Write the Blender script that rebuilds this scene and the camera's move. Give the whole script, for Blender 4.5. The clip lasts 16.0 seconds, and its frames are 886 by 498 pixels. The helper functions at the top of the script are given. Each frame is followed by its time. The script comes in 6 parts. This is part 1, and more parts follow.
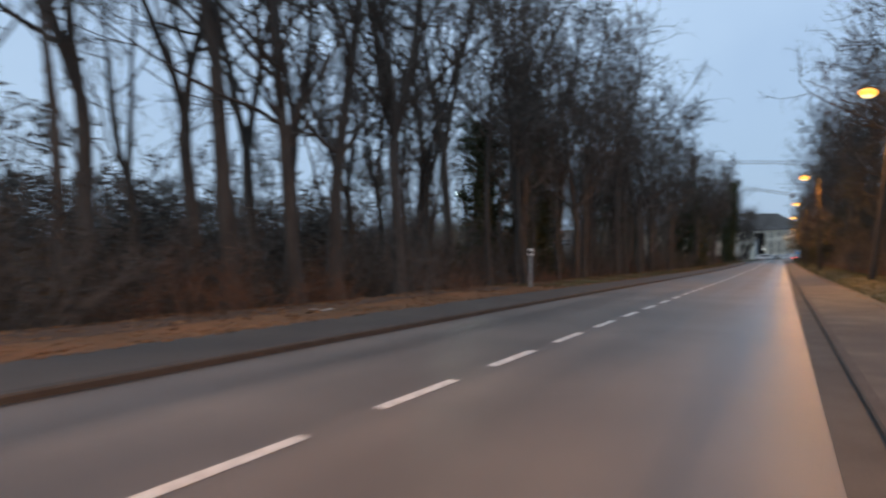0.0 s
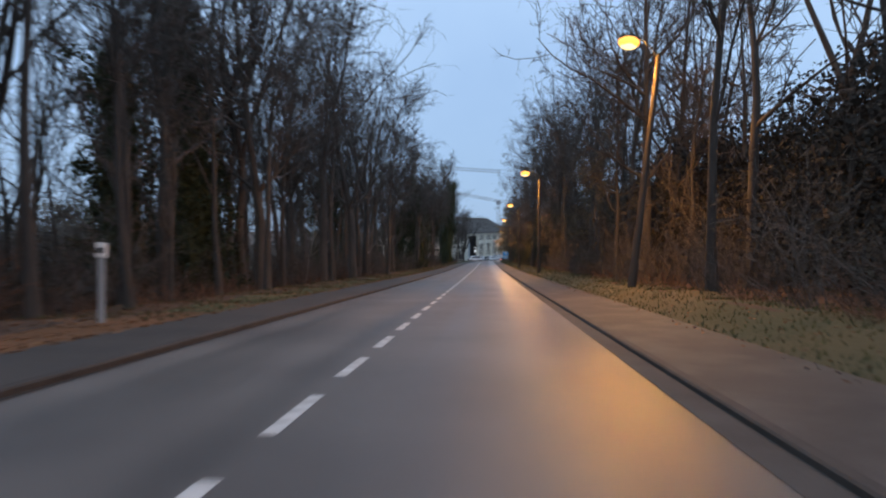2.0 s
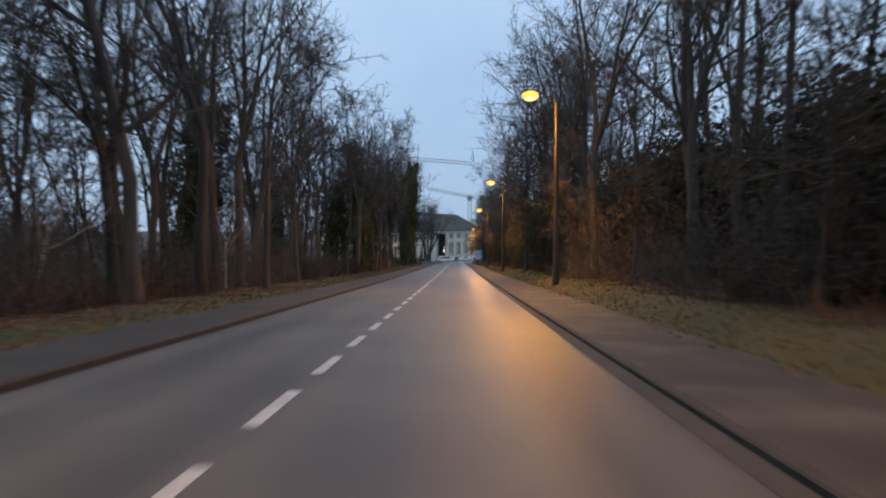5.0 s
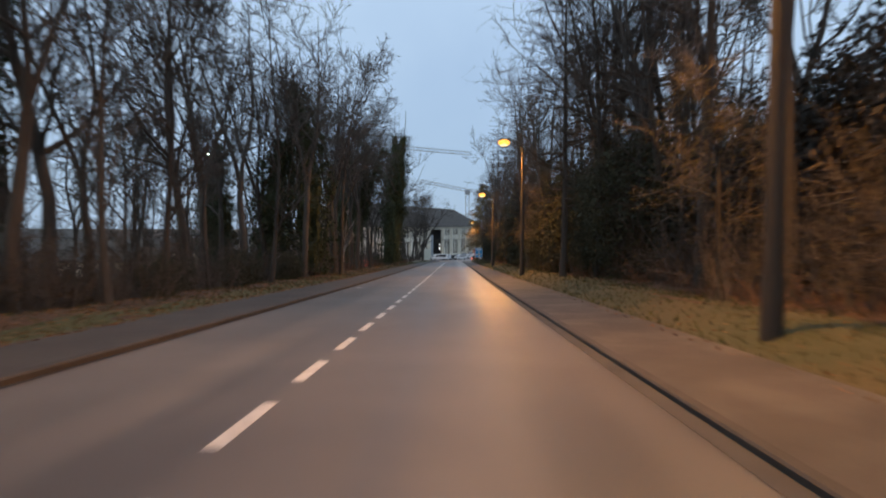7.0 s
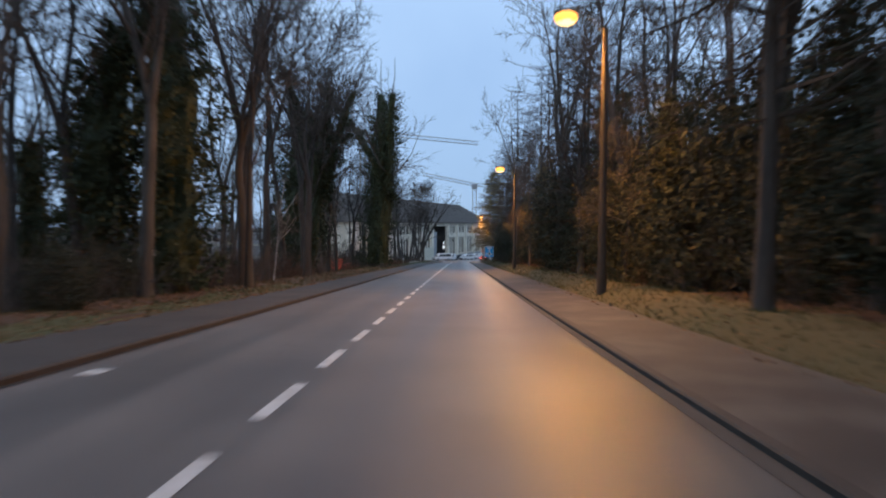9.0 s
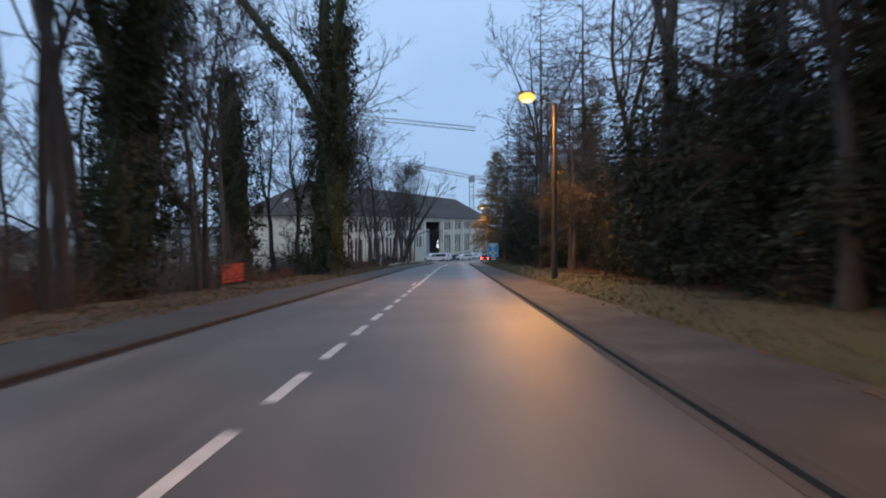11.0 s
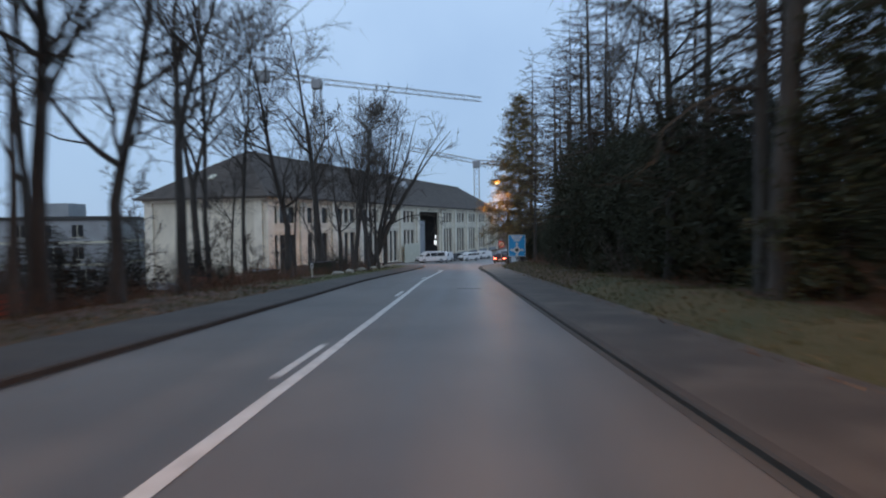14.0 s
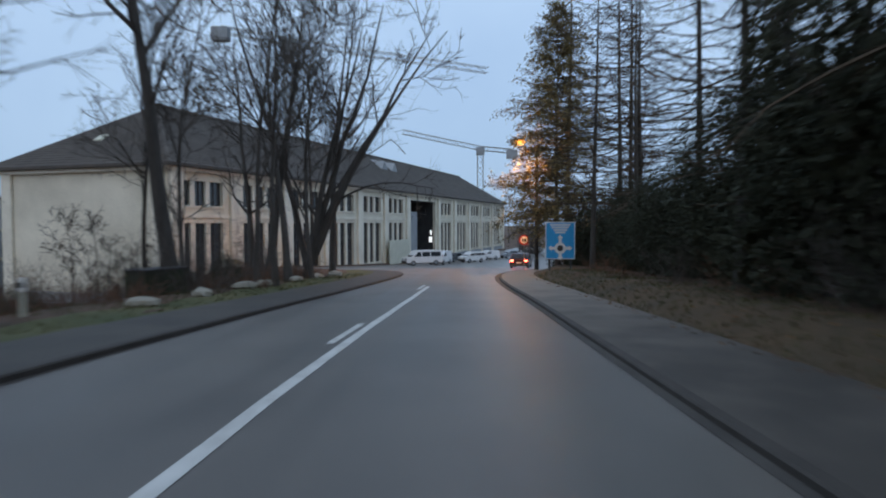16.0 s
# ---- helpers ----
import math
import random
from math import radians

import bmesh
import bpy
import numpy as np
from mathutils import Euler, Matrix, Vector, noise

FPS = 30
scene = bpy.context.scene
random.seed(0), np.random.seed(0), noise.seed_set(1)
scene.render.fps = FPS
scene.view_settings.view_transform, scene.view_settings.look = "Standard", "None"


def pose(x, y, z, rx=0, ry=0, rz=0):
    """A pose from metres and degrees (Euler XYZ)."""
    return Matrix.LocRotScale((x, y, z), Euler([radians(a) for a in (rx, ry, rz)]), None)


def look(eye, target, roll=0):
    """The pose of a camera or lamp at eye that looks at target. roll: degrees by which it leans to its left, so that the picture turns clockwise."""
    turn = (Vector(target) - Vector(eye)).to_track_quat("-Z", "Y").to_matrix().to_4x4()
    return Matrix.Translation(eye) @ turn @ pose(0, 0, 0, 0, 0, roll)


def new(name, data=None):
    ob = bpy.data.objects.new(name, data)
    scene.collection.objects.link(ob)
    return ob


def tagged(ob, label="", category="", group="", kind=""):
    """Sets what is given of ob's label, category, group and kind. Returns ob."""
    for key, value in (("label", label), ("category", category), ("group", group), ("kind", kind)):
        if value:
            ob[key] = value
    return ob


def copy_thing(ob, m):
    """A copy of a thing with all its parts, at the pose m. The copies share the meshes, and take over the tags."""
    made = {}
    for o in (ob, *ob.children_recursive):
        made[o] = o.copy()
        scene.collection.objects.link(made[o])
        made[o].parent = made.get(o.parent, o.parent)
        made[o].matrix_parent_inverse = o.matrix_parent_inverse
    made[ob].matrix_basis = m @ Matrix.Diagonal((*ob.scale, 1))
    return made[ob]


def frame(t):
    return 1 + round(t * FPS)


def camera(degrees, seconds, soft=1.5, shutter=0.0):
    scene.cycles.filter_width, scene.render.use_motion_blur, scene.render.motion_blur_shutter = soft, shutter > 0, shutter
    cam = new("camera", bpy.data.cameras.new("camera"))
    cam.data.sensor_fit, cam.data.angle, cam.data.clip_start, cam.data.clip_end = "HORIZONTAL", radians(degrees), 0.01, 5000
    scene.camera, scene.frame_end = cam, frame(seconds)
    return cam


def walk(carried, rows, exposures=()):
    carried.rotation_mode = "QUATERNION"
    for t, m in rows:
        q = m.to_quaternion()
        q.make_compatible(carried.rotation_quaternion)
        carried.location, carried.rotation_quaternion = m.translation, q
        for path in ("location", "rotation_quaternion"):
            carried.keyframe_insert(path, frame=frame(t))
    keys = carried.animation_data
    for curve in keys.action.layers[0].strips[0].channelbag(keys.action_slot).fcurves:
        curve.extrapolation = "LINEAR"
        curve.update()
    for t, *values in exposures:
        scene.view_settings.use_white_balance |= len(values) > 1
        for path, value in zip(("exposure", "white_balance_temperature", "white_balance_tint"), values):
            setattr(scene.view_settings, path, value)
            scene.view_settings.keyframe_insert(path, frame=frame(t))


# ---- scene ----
# Camera: carried in a car, down a straight sloping road through a wood, to a bend beside a long hall.
cam = camera(69.0, 16.0, soft=2.0, shutter=0.7)
# seconds, eye, yaw to the left of +y, pitch, lean to the left
PATH = [
    (0, (3.498, 14.678, 0.769), 27.72, -2.06, -1.08),
    (0.5, (2.810, 17.363, 0.632), 19.57, -2.10, -0.75),
    (1, (2.309, 20.672, 0.461), 12.15, -2.06, -0.55),
    (1.5, (2.054, 24.483, 0.262), 7.68, -2.08, -0.45),
    (2, (1.888, 28.335, 0.059), 3.86, -2.13, -0.10),
    (2.5, (1.931, 32.437, -0.160), 2.00, -2.05, 0.70),
    (3, (1.945, 36.988, -0.405), 0.77, -2.04, 0.67),
    (3.5, (1.887, 41.763, -0.667), 0.73, -1.98, 0.48),
    (4, (1.875, 46.916, -0.953), 1.10, -2.06, 0.33),
    (6.5, (1.93, 75.410, -2.530), 1.13, -2.06, -0.15),
    (7, (1.92, 80.895, -2.826), 0.94, -2.19, 0.15),
    (7.5, (1.91, 86.481, -3.124), 1.06, -2.46, 0.35),
    (8, (1.945, 92.249, -3.430), 1.48, -2.52, 0.55),
    (8.5, (1.887, 98.458, -3.755), 1.41, -2.30, 0.42),
    (9, (1.875, 104.757, -4.082), 1.43, -2.20, 0.30),
    (11.5, (1.965, 137.926, -5.721), 1.06, -2.19, -0.30),
    (12, (1.995, 143.941, -6.005), 1.05, -2.22, 0.05),
    (12.5, (2.013, 150.109, -6.297), 1.07, -2.31, -0.18),
    (13, (2.013, 156.565, -6.603), 1.19, -2.30, -0.40),
    (13.5, (2.061, 163.343, -6.927), 1.25, -2.26, -0.45),
    (14, (2.075, 170.672, -7.279), 1.38, -2.28, -0.75),
    (14.5, (2.053, 178.104, -7.637), 1.38, -2.27, -0.66),
    (15, (1.983, 185.163, -7.976), 1.18, -2.32, -0.58),
    (15.5, (1.952, 191.838, -8.289), 1.25, -2.34, -0.48),
    (16, (1.999, 198.374, -8.587), 1.37, -2.32, -0.15),
]


def aimed(eye, yaw, pitch, lean):
    a, p = radians(yaw), radians(pitch)
    ahead = Vector((-math.sin(a) * math.cos(p), math.cos(a) * math.cos(p), math.sin(p)))
    return look(eye, Vector(eye) + 10 * ahead, lean)


# seconds, stops, kelvin, tint
EXPOSURES = [
    (0, 0.15, 7300, 10), (1, 0.15, 7150, 10), (2, 0.14, 6650, 10), (3, 0.15, 6550, 10), (4, 0.15, 6900, 10), (6.5, 0.09, 7200, 10), (7, 0.12, 7400, 10), (7.5, 0.17, 7300, 10), (8, 0.2, 7100, 10), (8.5, 0.13, 7000, 10), (9, 0.15, 6500, 10), (11.5, 0.12, 6500, 10),
    (12, 0.06, 6200, 10), (12.5, 0.06, 6250, 10), (13.5, 0.12, 6700, 10), (14, 0.09, 6850, 10), (14.5, 0.06, 6650, 10), (15, -0.02, 6450, 10), (16, 0.14, 7050, 10),
]
walk(cam, [(t, aimed(eye, yaw, pitch, lean)) for t, eye, yaw, pitch, lean in PATH], EXPOSURES)

# ---- light: a clouded sky at dusk, and sodium street lamps ----
SUN_UP, SUN_TURN = radians(4.0), radians(200.0)
world = bpy.data.worlds.new("dusk_sky")
scene.world = world
world.use_nodes = True
wn, wl = world.node_tree.nodes, world.node_tree.links
wn.clear()
sky = wn.new("ShaderNodeTexSky")
sky.sky_type, sky.sun_disc = "NISHITA", False
sky.sun_elevation, sky.sun_rotation = SUN_UP, SUN_TURN
sky.air_density, sky.dust_density, sky.ozone_density = 1.0, 0.3, 5.0
SKY_STRENGTH = 0.124
# an even deck of cloud over the sky, with soft lighter and darker patches
coord = wn.new("ShaderNodeTexCoord")
cloud = wn.new("ShaderNodeTexNoise")
cloud.inputs["Scale"].default_value, cloud.inputs["Detail"].default_value = 2.2, 5.0
ramp = wn.new("ShaderNodeValToRGB")
ramp.color_ramp.elements[0].position, ramp.color_ramp.elements[0].color = 0.3, (3.15, 4.7, 7.2, 1)
ramp.color_ramp.elements[1].position, ramp.color_ramp.elements[1].color = 0.75, (4.15, 5.9, 8.4, 1)
mixed = wn.new("ShaderNodeMixRGB")
mixed.inputs[0].default_value = 0.85
back = wn.new("ShaderNodeBackground")
back.inputs[1].default_value = SKY_STRENGTH
wout = wn.new("ShaderNodeOutputWorld")
wl.new(coord.outputs["Generated"], cloud.inputs["Vector"])
wl.new(cloud.outputs["Fac"], ramp.inputs[0])
wl.new(sky.outputs[0], mixed.inputs[1])
wl.new(ramp.outputs[0], mixed.inputs[2])
# the deck is thicker, so darker, low down
height = wn.new("ShaderNodeSeparateXYZ")
lift = wn.new("ShaderNodeMapRange")
lift.inputs[1].default_value, lift.inputs[2].default_value = 0.0, 0.55
lift.inputs[3].default_value, lift.inputs[4].default_value = 0.9, 1.14
graded = wn.new("ShaderNodeMixRGB")
graded.blend_type, graded.inputs[0].default_value = "MULTIPLY", 1.0
wl.new(coord.outputs["Generated"], height.inputs[0])
wl.new(height.outputs[2], lift.inputs[0])
wl.new(mixed.outputs[0], graded.inputs[1])
wl.new(lift.outputs[0], graded.inputs[2])
wl.new(graded.outputs[0], back.inputs[0])
wl.new(back.outputs[0], wout.inputs[0])
sun = new("sun", bpy.data.lights.new("sun", "SUN"))
sun.data.energy, sun.data.angle, sun.data.color = 0.36, radians(60), (1.0, 0.87, 0.76)
sun.matrix_world = look((0, 0, 60), (math.sin(SUN_TURN) * -30, math.cos(SUN_TURN) * -30, 40))
LAMP_SPILL = 1050.0
LAMP_DOWN = 4300.0
SODIUM = (1.0, 0.43, 0.085)


# ---- materials ----
def material(name, one, two=None, scale=3.0, rough=0.8, bump=0.0, fine=40.0, metal=0.0, spec=0.5, stretch=(1, 1, 1), object_random=0.0, island_random=0.0, rough_var=0.0):
    """A surface of two colours mixed at two scales, with fine relief."""
    m = bpy.data.materials.new(name)
    m.use_nodes = True
    n, l = m.node_tree.nodes, m.node_tree.links
    b = n["Principled BSDF"]
    b.inputs["Roughness"].default_value, b.inputs["Metallic"].default_value = rough, metal
    b.inputs["Specular IOR Level"].default_value = spec
    two = two or tuple(c * 0.75 for c in one)
    co, mp = n.new("ShaderNodeTexCoord"), n.new("ShaderNodeMapping")
    mp.inputs["Scale"].default_value = stretch
    l.new(co.outputs["Object"], mp.inputs[0])
    big, small = n.new("ShaderNodeTexNoise"), n.new("ShaderNodeTexNoise")
    big.inputs["Scale"].default_value, big.inputs["Detail"].default_value = scale, 6
    small.inputs["Scale"].default_value, small.inputs["Detail"].default_value = fine, 4
    l.new(mp.outputs[0], big.inputs[0]), l.new(mp.outputs[0], small.inputs[0])
    add = n.new("ShaderNodeMath")
    add.operation = "MULTIPLY_ADD"
    add.inputs[1].default_value = 0.45
    l.new(small.outputs[0], add.inputs[0]), l.new(big.outputs[0], add.inputs[2])
    rmp = n.new("ShaderNodeValToRGB")
    rmp.color_ramp.elements[0].position, rmp.color_ramp.elements[1].position = 0.5, 0.95
    rmp.color_ramp.elements[0].color, rmp.color_ramp.elements[1].color = (*one, 1), (*two, 1)
    l.new(add.outputs[0], rmp.inputs[0])
    colour = rmp.outputs[0]
    if object_random or island_random:
        rnd, src = (n.new("ShaderNodeObjectInfo"), "Random") if object_random else (n.new("ShaderNodeNewGeometry"), "Random Per Island")
        k = n.new("ShaderNodeMapRange")
        amount = object_random or island_random
        k.inputs[3].default_value, k.inputs[4].default_value = 1 - amount, 1 + amount
        l.new(rnd.outputs[src], k.inputs[0])
        hs = n.new("ShaderNodeHueSaturation")
        l.new(k.outputs[0], hs.inputs["Value"]), l.new(colour, hs.inputs["Color"])
        colour = hs.outputs[0]
    l.new(colour, b.inputs["Base Color"])
    if rough_var:
        rr = n.new("ShaderNodeMapRange")
        rr.inputs[1].default_value, rr.inputs[2].default_value = 0.3, 0.7
        rr.inputs[3].default_value, rr.inputs[4].default_value = rough - rough_var, rough + rough_var
        l.new(big.outputs[0], rr.inputs[0]), l.new(rr.outputs[0], b.inputs["Roughness"])
    if bump:
        bp = n.new("ShaderNodeBump")
        bp.inputs["Strength"].default_value, bp.inputs["Distance"].default_value = bump, 0.02
        l.new(small.outputs[0], bp.inputs["Height"]), l.new(bp.outputs[0], b.inputs["Normal"])
    return m


def glowing(name, colour, strength):
    m = bpy.data.materials.new(name)
    m.use_nodes = True
    b = m.node_tree.nodes["Principled BSDF"]
    b.inputs["Base Color"].default_value = (*colour, 1)
    b.inputs["Emission Color"].default_value, b.inputs["Emission Strength"].default_value = (*colour, 1), strength
    return m


def asphalt_material():
    """Damp asphalt: fine stones, long faint wheel tracks along the lane, patches, and a worn sheen."""
    m = material("asphalt", (0.087, 0.076, 0.067), (0.142, 0.123, 0.107), scale=0.35, fine=55.0, rough=0.6, bump=0.35, spec=0.55)
    n, l = m.node_tree.nodes, m.node_tree.links
    b = n["Principled BSDF"]
    co = n.new("ShaderNodeTexCoord")
    sep = n.new("ShaderNodeSeparateXYZ")
    l.new(co.outputs["Object"], sep.inputs[0])
    wave = n.new("ShaderNodeMath")
    wave.operation = "SINE"
    mul = n.new("ShaderNodeMath")
    mul.operation, mul.inputs[1].default_value = "MULTIPLY", 3.7
    l.new(sep.outputs[0], mul.inputs[0]), l.new(mul.outputs[0], wave.inputs[0])
    streak, mp = n.new("ShaderNodeTexNoise"), n.new("ShaderNodeMapping")
    mp.inputs["Scale"].default_value = (1.6, 0.05, 1)
    streak.inputs["Scale"].default_value, streak.inputs["Detail"].default_value = 1.0, 5
    l.new(co.outputs["Object"], mp.inputs[0]), l.new(mp.outputs[0], streak.inputs[0])
    s = n.new("ShaderNodeMath")
    s.operation, s.inputs[1].default_value = "MULTIPLY_ADD", 0.12
    l.new(wave.outputs[0], s.inputs[0]), l.new(streak.outputs[0], s.inputs[2])
    rr = n.new("ShaderNodeMapRange")
    rr.inputs[1].default_value, rr.inputs[2].default_value = 0.2, 0.8
    rr.inputs[3].default_value, rr.inputs[4].default_value = 0.47, 0.61
    l.new(s.outputs[0], rr.inputs[0])
    # the right side of the lane lies wetter and smoother
    wet = n.new("ShaderNodeMapRange")
    wet.interpolation_type = "SMOOTHSTEP"
    wet.inputs[1].default_value, wet.inputs[2].default_value = 1.6, 3.3
    wet.inputs[3].default_value, wet.inputs[4].default_value = 0.96, 0.6
    l.new(sep.outputs[0], wet.inputs[0])
    damp = n.new("ShaderNodeMath")
    damp.operation = "MULTIPLY"
    l.new(rr.outputs[0], damp.inputs[0]), l.new(wet.outputs[0], damp.inputs[1])
    l.new(damp.outputs[0], b.inputs["Roughness"])
    hs = n.new("ShaderNodeHueSaturation")
    vv = n.new("ShaderNodeMapRange")
    vv.inputs[1].default_value, vv.inputs[2].default_value = 0.2, 0.8
    vv.inputs[3].default_value, vv.inputs[4].default_value = 0.76, 1.24
    l.new(s.outputs[0], vv.inputs[0]), l.new(vv.outputs[0], hs.inputs["Value"])
    old = b.inputs["Base Color"].links[0].from_socket
    l.new(old, hs.inputs["Color"]), l.new(hs.outputs[0], b.inputs["Base Color"])
    return m


ASPHALT = asphalt_material()
PATHWAY = material("pavement_asphalt", (0.038, 0.032, 0.027), (0.07, 0.057, 0.046), scale=0.6, fine=45, rough=0.75, bump=0.3)
LAMP_WASH = (0.24, 0.2, 0.165)


def lamp_washed(m, y0, y1):
    """Lamplight put into a surface's colour as a pale tone, thin and patchy at y0 and all over at y1."""
    n, l = m.node_tree.nodes, m.node_tree.links
    b = n["Principled BSDF"]
    under = b.inputs["Base Color"].links[0].from_socket
    co, sep, patch = n.new("ShaderNodeTexCoord"), n.new("ShaderNodeSeparateXYZ"), n.new("ShaderNodeTexNoise")
    patch.inputs["Scale"].default_value, patch.inputs["Detail"].default_value = 0.9, 6
    l.new(co.outputs["Object"], sep.inputs[0]), l.new(co.outputs["Object"], patch.inputs[0])
    lie = n.new("ShaderNodeMapRange")
    lie.inputs[1].default_value, lie.inputs[2].default_value = y0, y1
    lie.inputs[3].default_value, lie.inputs[4].default_value = -0.45, 0.55
    l.new(sep.outputs[1], lie.inputs[0])
    add = n.new("ShaderNodeMath")
    add.use_clamp = True
    l.new(lie.outputs[0], add.inputs[0]), l.new(patch.outputs[0], add.inputs[1])
    mix = n.new("ShaderNodeMixRGB")
    mix.inputs[2].default_value = (*LAMP_WASH, 1)
    l.new(add.outputs[0], mix.inputs[0]), l.new(under, mix.inputs[1]), l.new(mix.outputs[0], b.inputs["Base Color"])


PATHWAY_BEND = material("pavement_asphalt_with_lamp_wash", (0.038, 0.032, 0.027), (0.07, 0.057, 0.046), scale=0.6, fine=45, rough=0.75, bump=0.3)
# the bend's lamplit pavement, painted paler in its base colour
lamp_washed(PATHWAY_BEND, 206.0, 228.0)
GUTTER = material("concrete_gutter", (0.075, 0.066, 0.057), (0.045, 0.038, 0.033), scale=1.2, fine=30, rough=0.85, bump=0.2)
BRICKS = material("leaf_stained_gutter", (0.03, 0.022, 0.018), (0.05, 0.034, 0.024), scale=2.0, fine=40, rough=0.7, bump=0.4)
KERB = material("kerb_stone", (0.038, 0.031, 0.026), (0.065, 0.053, 0.044), scale=2.5, fine=40, rough=0.8, bump=0.3)
PAINT = material("road_paint", (0.72, 0.7, 0.66), (0.42, 0.4, 0.37), scale=5, fine=60, rough=0.55, bump=0.15)
SOIL = material("leaf_litter_ground", (0.05, 0.03, 0.018), (0.12, 0.056, 0.027), scale=0.6, fine=9, rough=0.95, bump=0.9)
VERGE = material("verge_grass_and_leaves", (0.043, 0.05, 0.018), (0.105, 0.074, 0.028), scale=0.3, fine=14, rough=0.95, bump=0.9)
LITTER = material("verge_under_orange_leaves", (0.075, 0.042, 0.016), (0.23, 0.088, 0.027), scale=0.45, fine=14, rough=0.95, bump=0.9)
LITTER_AND_SHADE = material("verge_dark_leaves_and_shade", (0.045, 0.034, 0.018), (0.11, 0.06, 0.026), scale=0.45, fine=14, rough=0.95, bump=0.9)
GREENVERGE = material("olive_verge_grass", (0.045, 0.06, 0.018), (0.11, 0.09, 0.03), scale=0.35, fine=14, rough=0.95, bump=0.9)
BARK = material("dark_bark", (0.042, 0.037, 0.033), (0.085, 0.075, 0.066), scale=2.0, fine=14, rough=0.95, bump=0.8, stretch=(1, 1, 0.25), object_random=0.25)
TWIGS = material("twig_bark", (0.062, 0.054, 0.048), (0.11, 0.093, 0.08), scale=1.0, fine=8, rough=0.95, object_random=0.25)
BIRCH = material("pale_birch_bark", (0.55, 0.52, 0.47), (0.12, 0.1, 0.09), scale=3.0, fine=10, rough=0.8, stretch=(0.6, 0.6, 3))
LARCH = material("larch_twigs", (0.045, 0.032, 0.022), (0.08, 0.053, 0.031), scale=1.0, fine=8, rough=0.95, object_random=0.2)
IVY = material("ivy_leaves", (0.026, 0.036, 0.02), (0.05, 0.06, 0.03), scale=1.5, fine=9, rough=0.65, spec=0.2, island_random=0.35)
NEEDLE = material("evergreen_leaves", (0.03, 0.035, 0.024), (0.056, 0.058, 0.035), scale=0.8, fine=6, rough=0.8, spec=0.2, island_random=0.18)
MURK = material("grey_brown_leaves", (0.028, 0.027, 0.024), (0.05, 0.046, 0.04), scale=1.0, fine=6, rough=0.9, spec=0.2, island_random=0.22)
BEECH = material("withered_beech_leaves", (0.045, 0.037, 0.026), (0.08, 0.062, 0.041), scale=1.0, fine=6, rough=0.9, spec=0.2, island_random=0.22)
STRAWLEAF = material("pale_withered_leaves", (0.09, 0.075, 0.038), (0.15, 0.12, 0.058), scale=1.0, fine=6, rough=0.85, spec=0.2, island_random=0.35)
LARCHLEAF = material("yellowed_larch_needles", (0.13, 0.1, 0.045), (0.26, 0.19, 0.075), scale=0.8, fine=6, rough=0.8, island_random=0.45)
SPRUCE = material("spruce_needles", (0.028, 0.036, 0.017), (0.065, 0.065, 0.025), scale=0.8, fine=6, rough=0.7, island_random=0.45)
BRAMBLE = material("bramble_stems", (0.10, 0.045, 0.028), (0.15, 0.08, 0.045), scale=1.2, fine=7, rough=0.9, object_random=0.3)
DEADLEAF = material("fallen_leaves", (0.14, 0.062, 0.026), (0.2, 0.11, 0.05), scale=2, fine=10, rough=0.85, island_random=0.5)
GRASS = material("grass_blades", (0.042, 0.052, 0.018), (0.085, 0.08, 0.028), scale=1.5, fine=10, rough=0.85, island_random=0.4)
POLE = material("weathered_pole", (0.06, 0.049, 0.04), (0.035, 0.03, 0.026), scale=2, fine=30, rough=0.85, bump=0.3, stretch=(1, 1, 0.2))
STEEL = material("galvanised_steel", (0.32, 0.33, 0.34), (0.22, 0.23, 0.24), scale=4, fine=30, rough=0.45, metal=0.8)
DARKSTEEL = material("dark_steel", (0.035, 0.035, 0.037), (0.06, 0.06, 0.06), scale=4, fine=30, rough=0.5, metal=0.3)
PLASTER = material("pale_plastered_wall", (0.82, 0.75, 0.61), (0.55, 0.5, 0.4), scale=0.25, fine=8, rough=0.9, bump=0.15)
PILASTER = material("pale_pilaster", (0.85, 0.79, 0.66), (0.62, 0.56, 0.46), scale=0.4, fine=8, rough=0.9, bump=0.15)
SLATE = material("slate_roof", (0.06, 0.048, 0.04), (0.095, 0.076, 0.062), scale=0.5, fine=6, rough=0.8, bump=0.4)
GLASS = material("dark_window_glass", (0.02, 0.023, 0.027), (0.035, 0.038, 0.042), scale=0.7, fine=3, rough=0.12)
PORTALSHADE = material("portal_shade", (0.03, 0.03, 0.032), (0.05, 0.05, 0.05), scale=1, fine=5, rough=0.9)
WHITEPAINT = material("white_vehicle_paint", (0.72, 0.72, 0.72), (0.62, 0.62, 0.62), scale=1.5, fine=20, rough=0.25)
SILVER = material("silver_vehicle_paint", (0.3, 0.31, 0.33), (0.22, 0.23, 0.25), scale=1.5, fine=20, rough=0.3, metal=0.5)
DARKPAINT = material("dark_red_vehicle_paint", (0.06, 0.012, 0.012), (0.035, 0.008, 0.008), scale=1.5, fine=20, rough=0.25)
RUBBER = material("tyre_rubber", (0.018, 0.018, 0.018), (0.03, 0.03, 0.03), scale=5, fine=30, rough=0.85)
SIGNBLUE = material("sign_blue", (0.02, 0.36, 0.72), (0.015, 0.31, 0.64), scale=2, fine=20, rough=0.4)
SIGNWHITE = material("sign_white", (0.78, 0.78, 0.76), (0.68, 0.68, 0.66), scale=2, fine=20, rough=0.45)
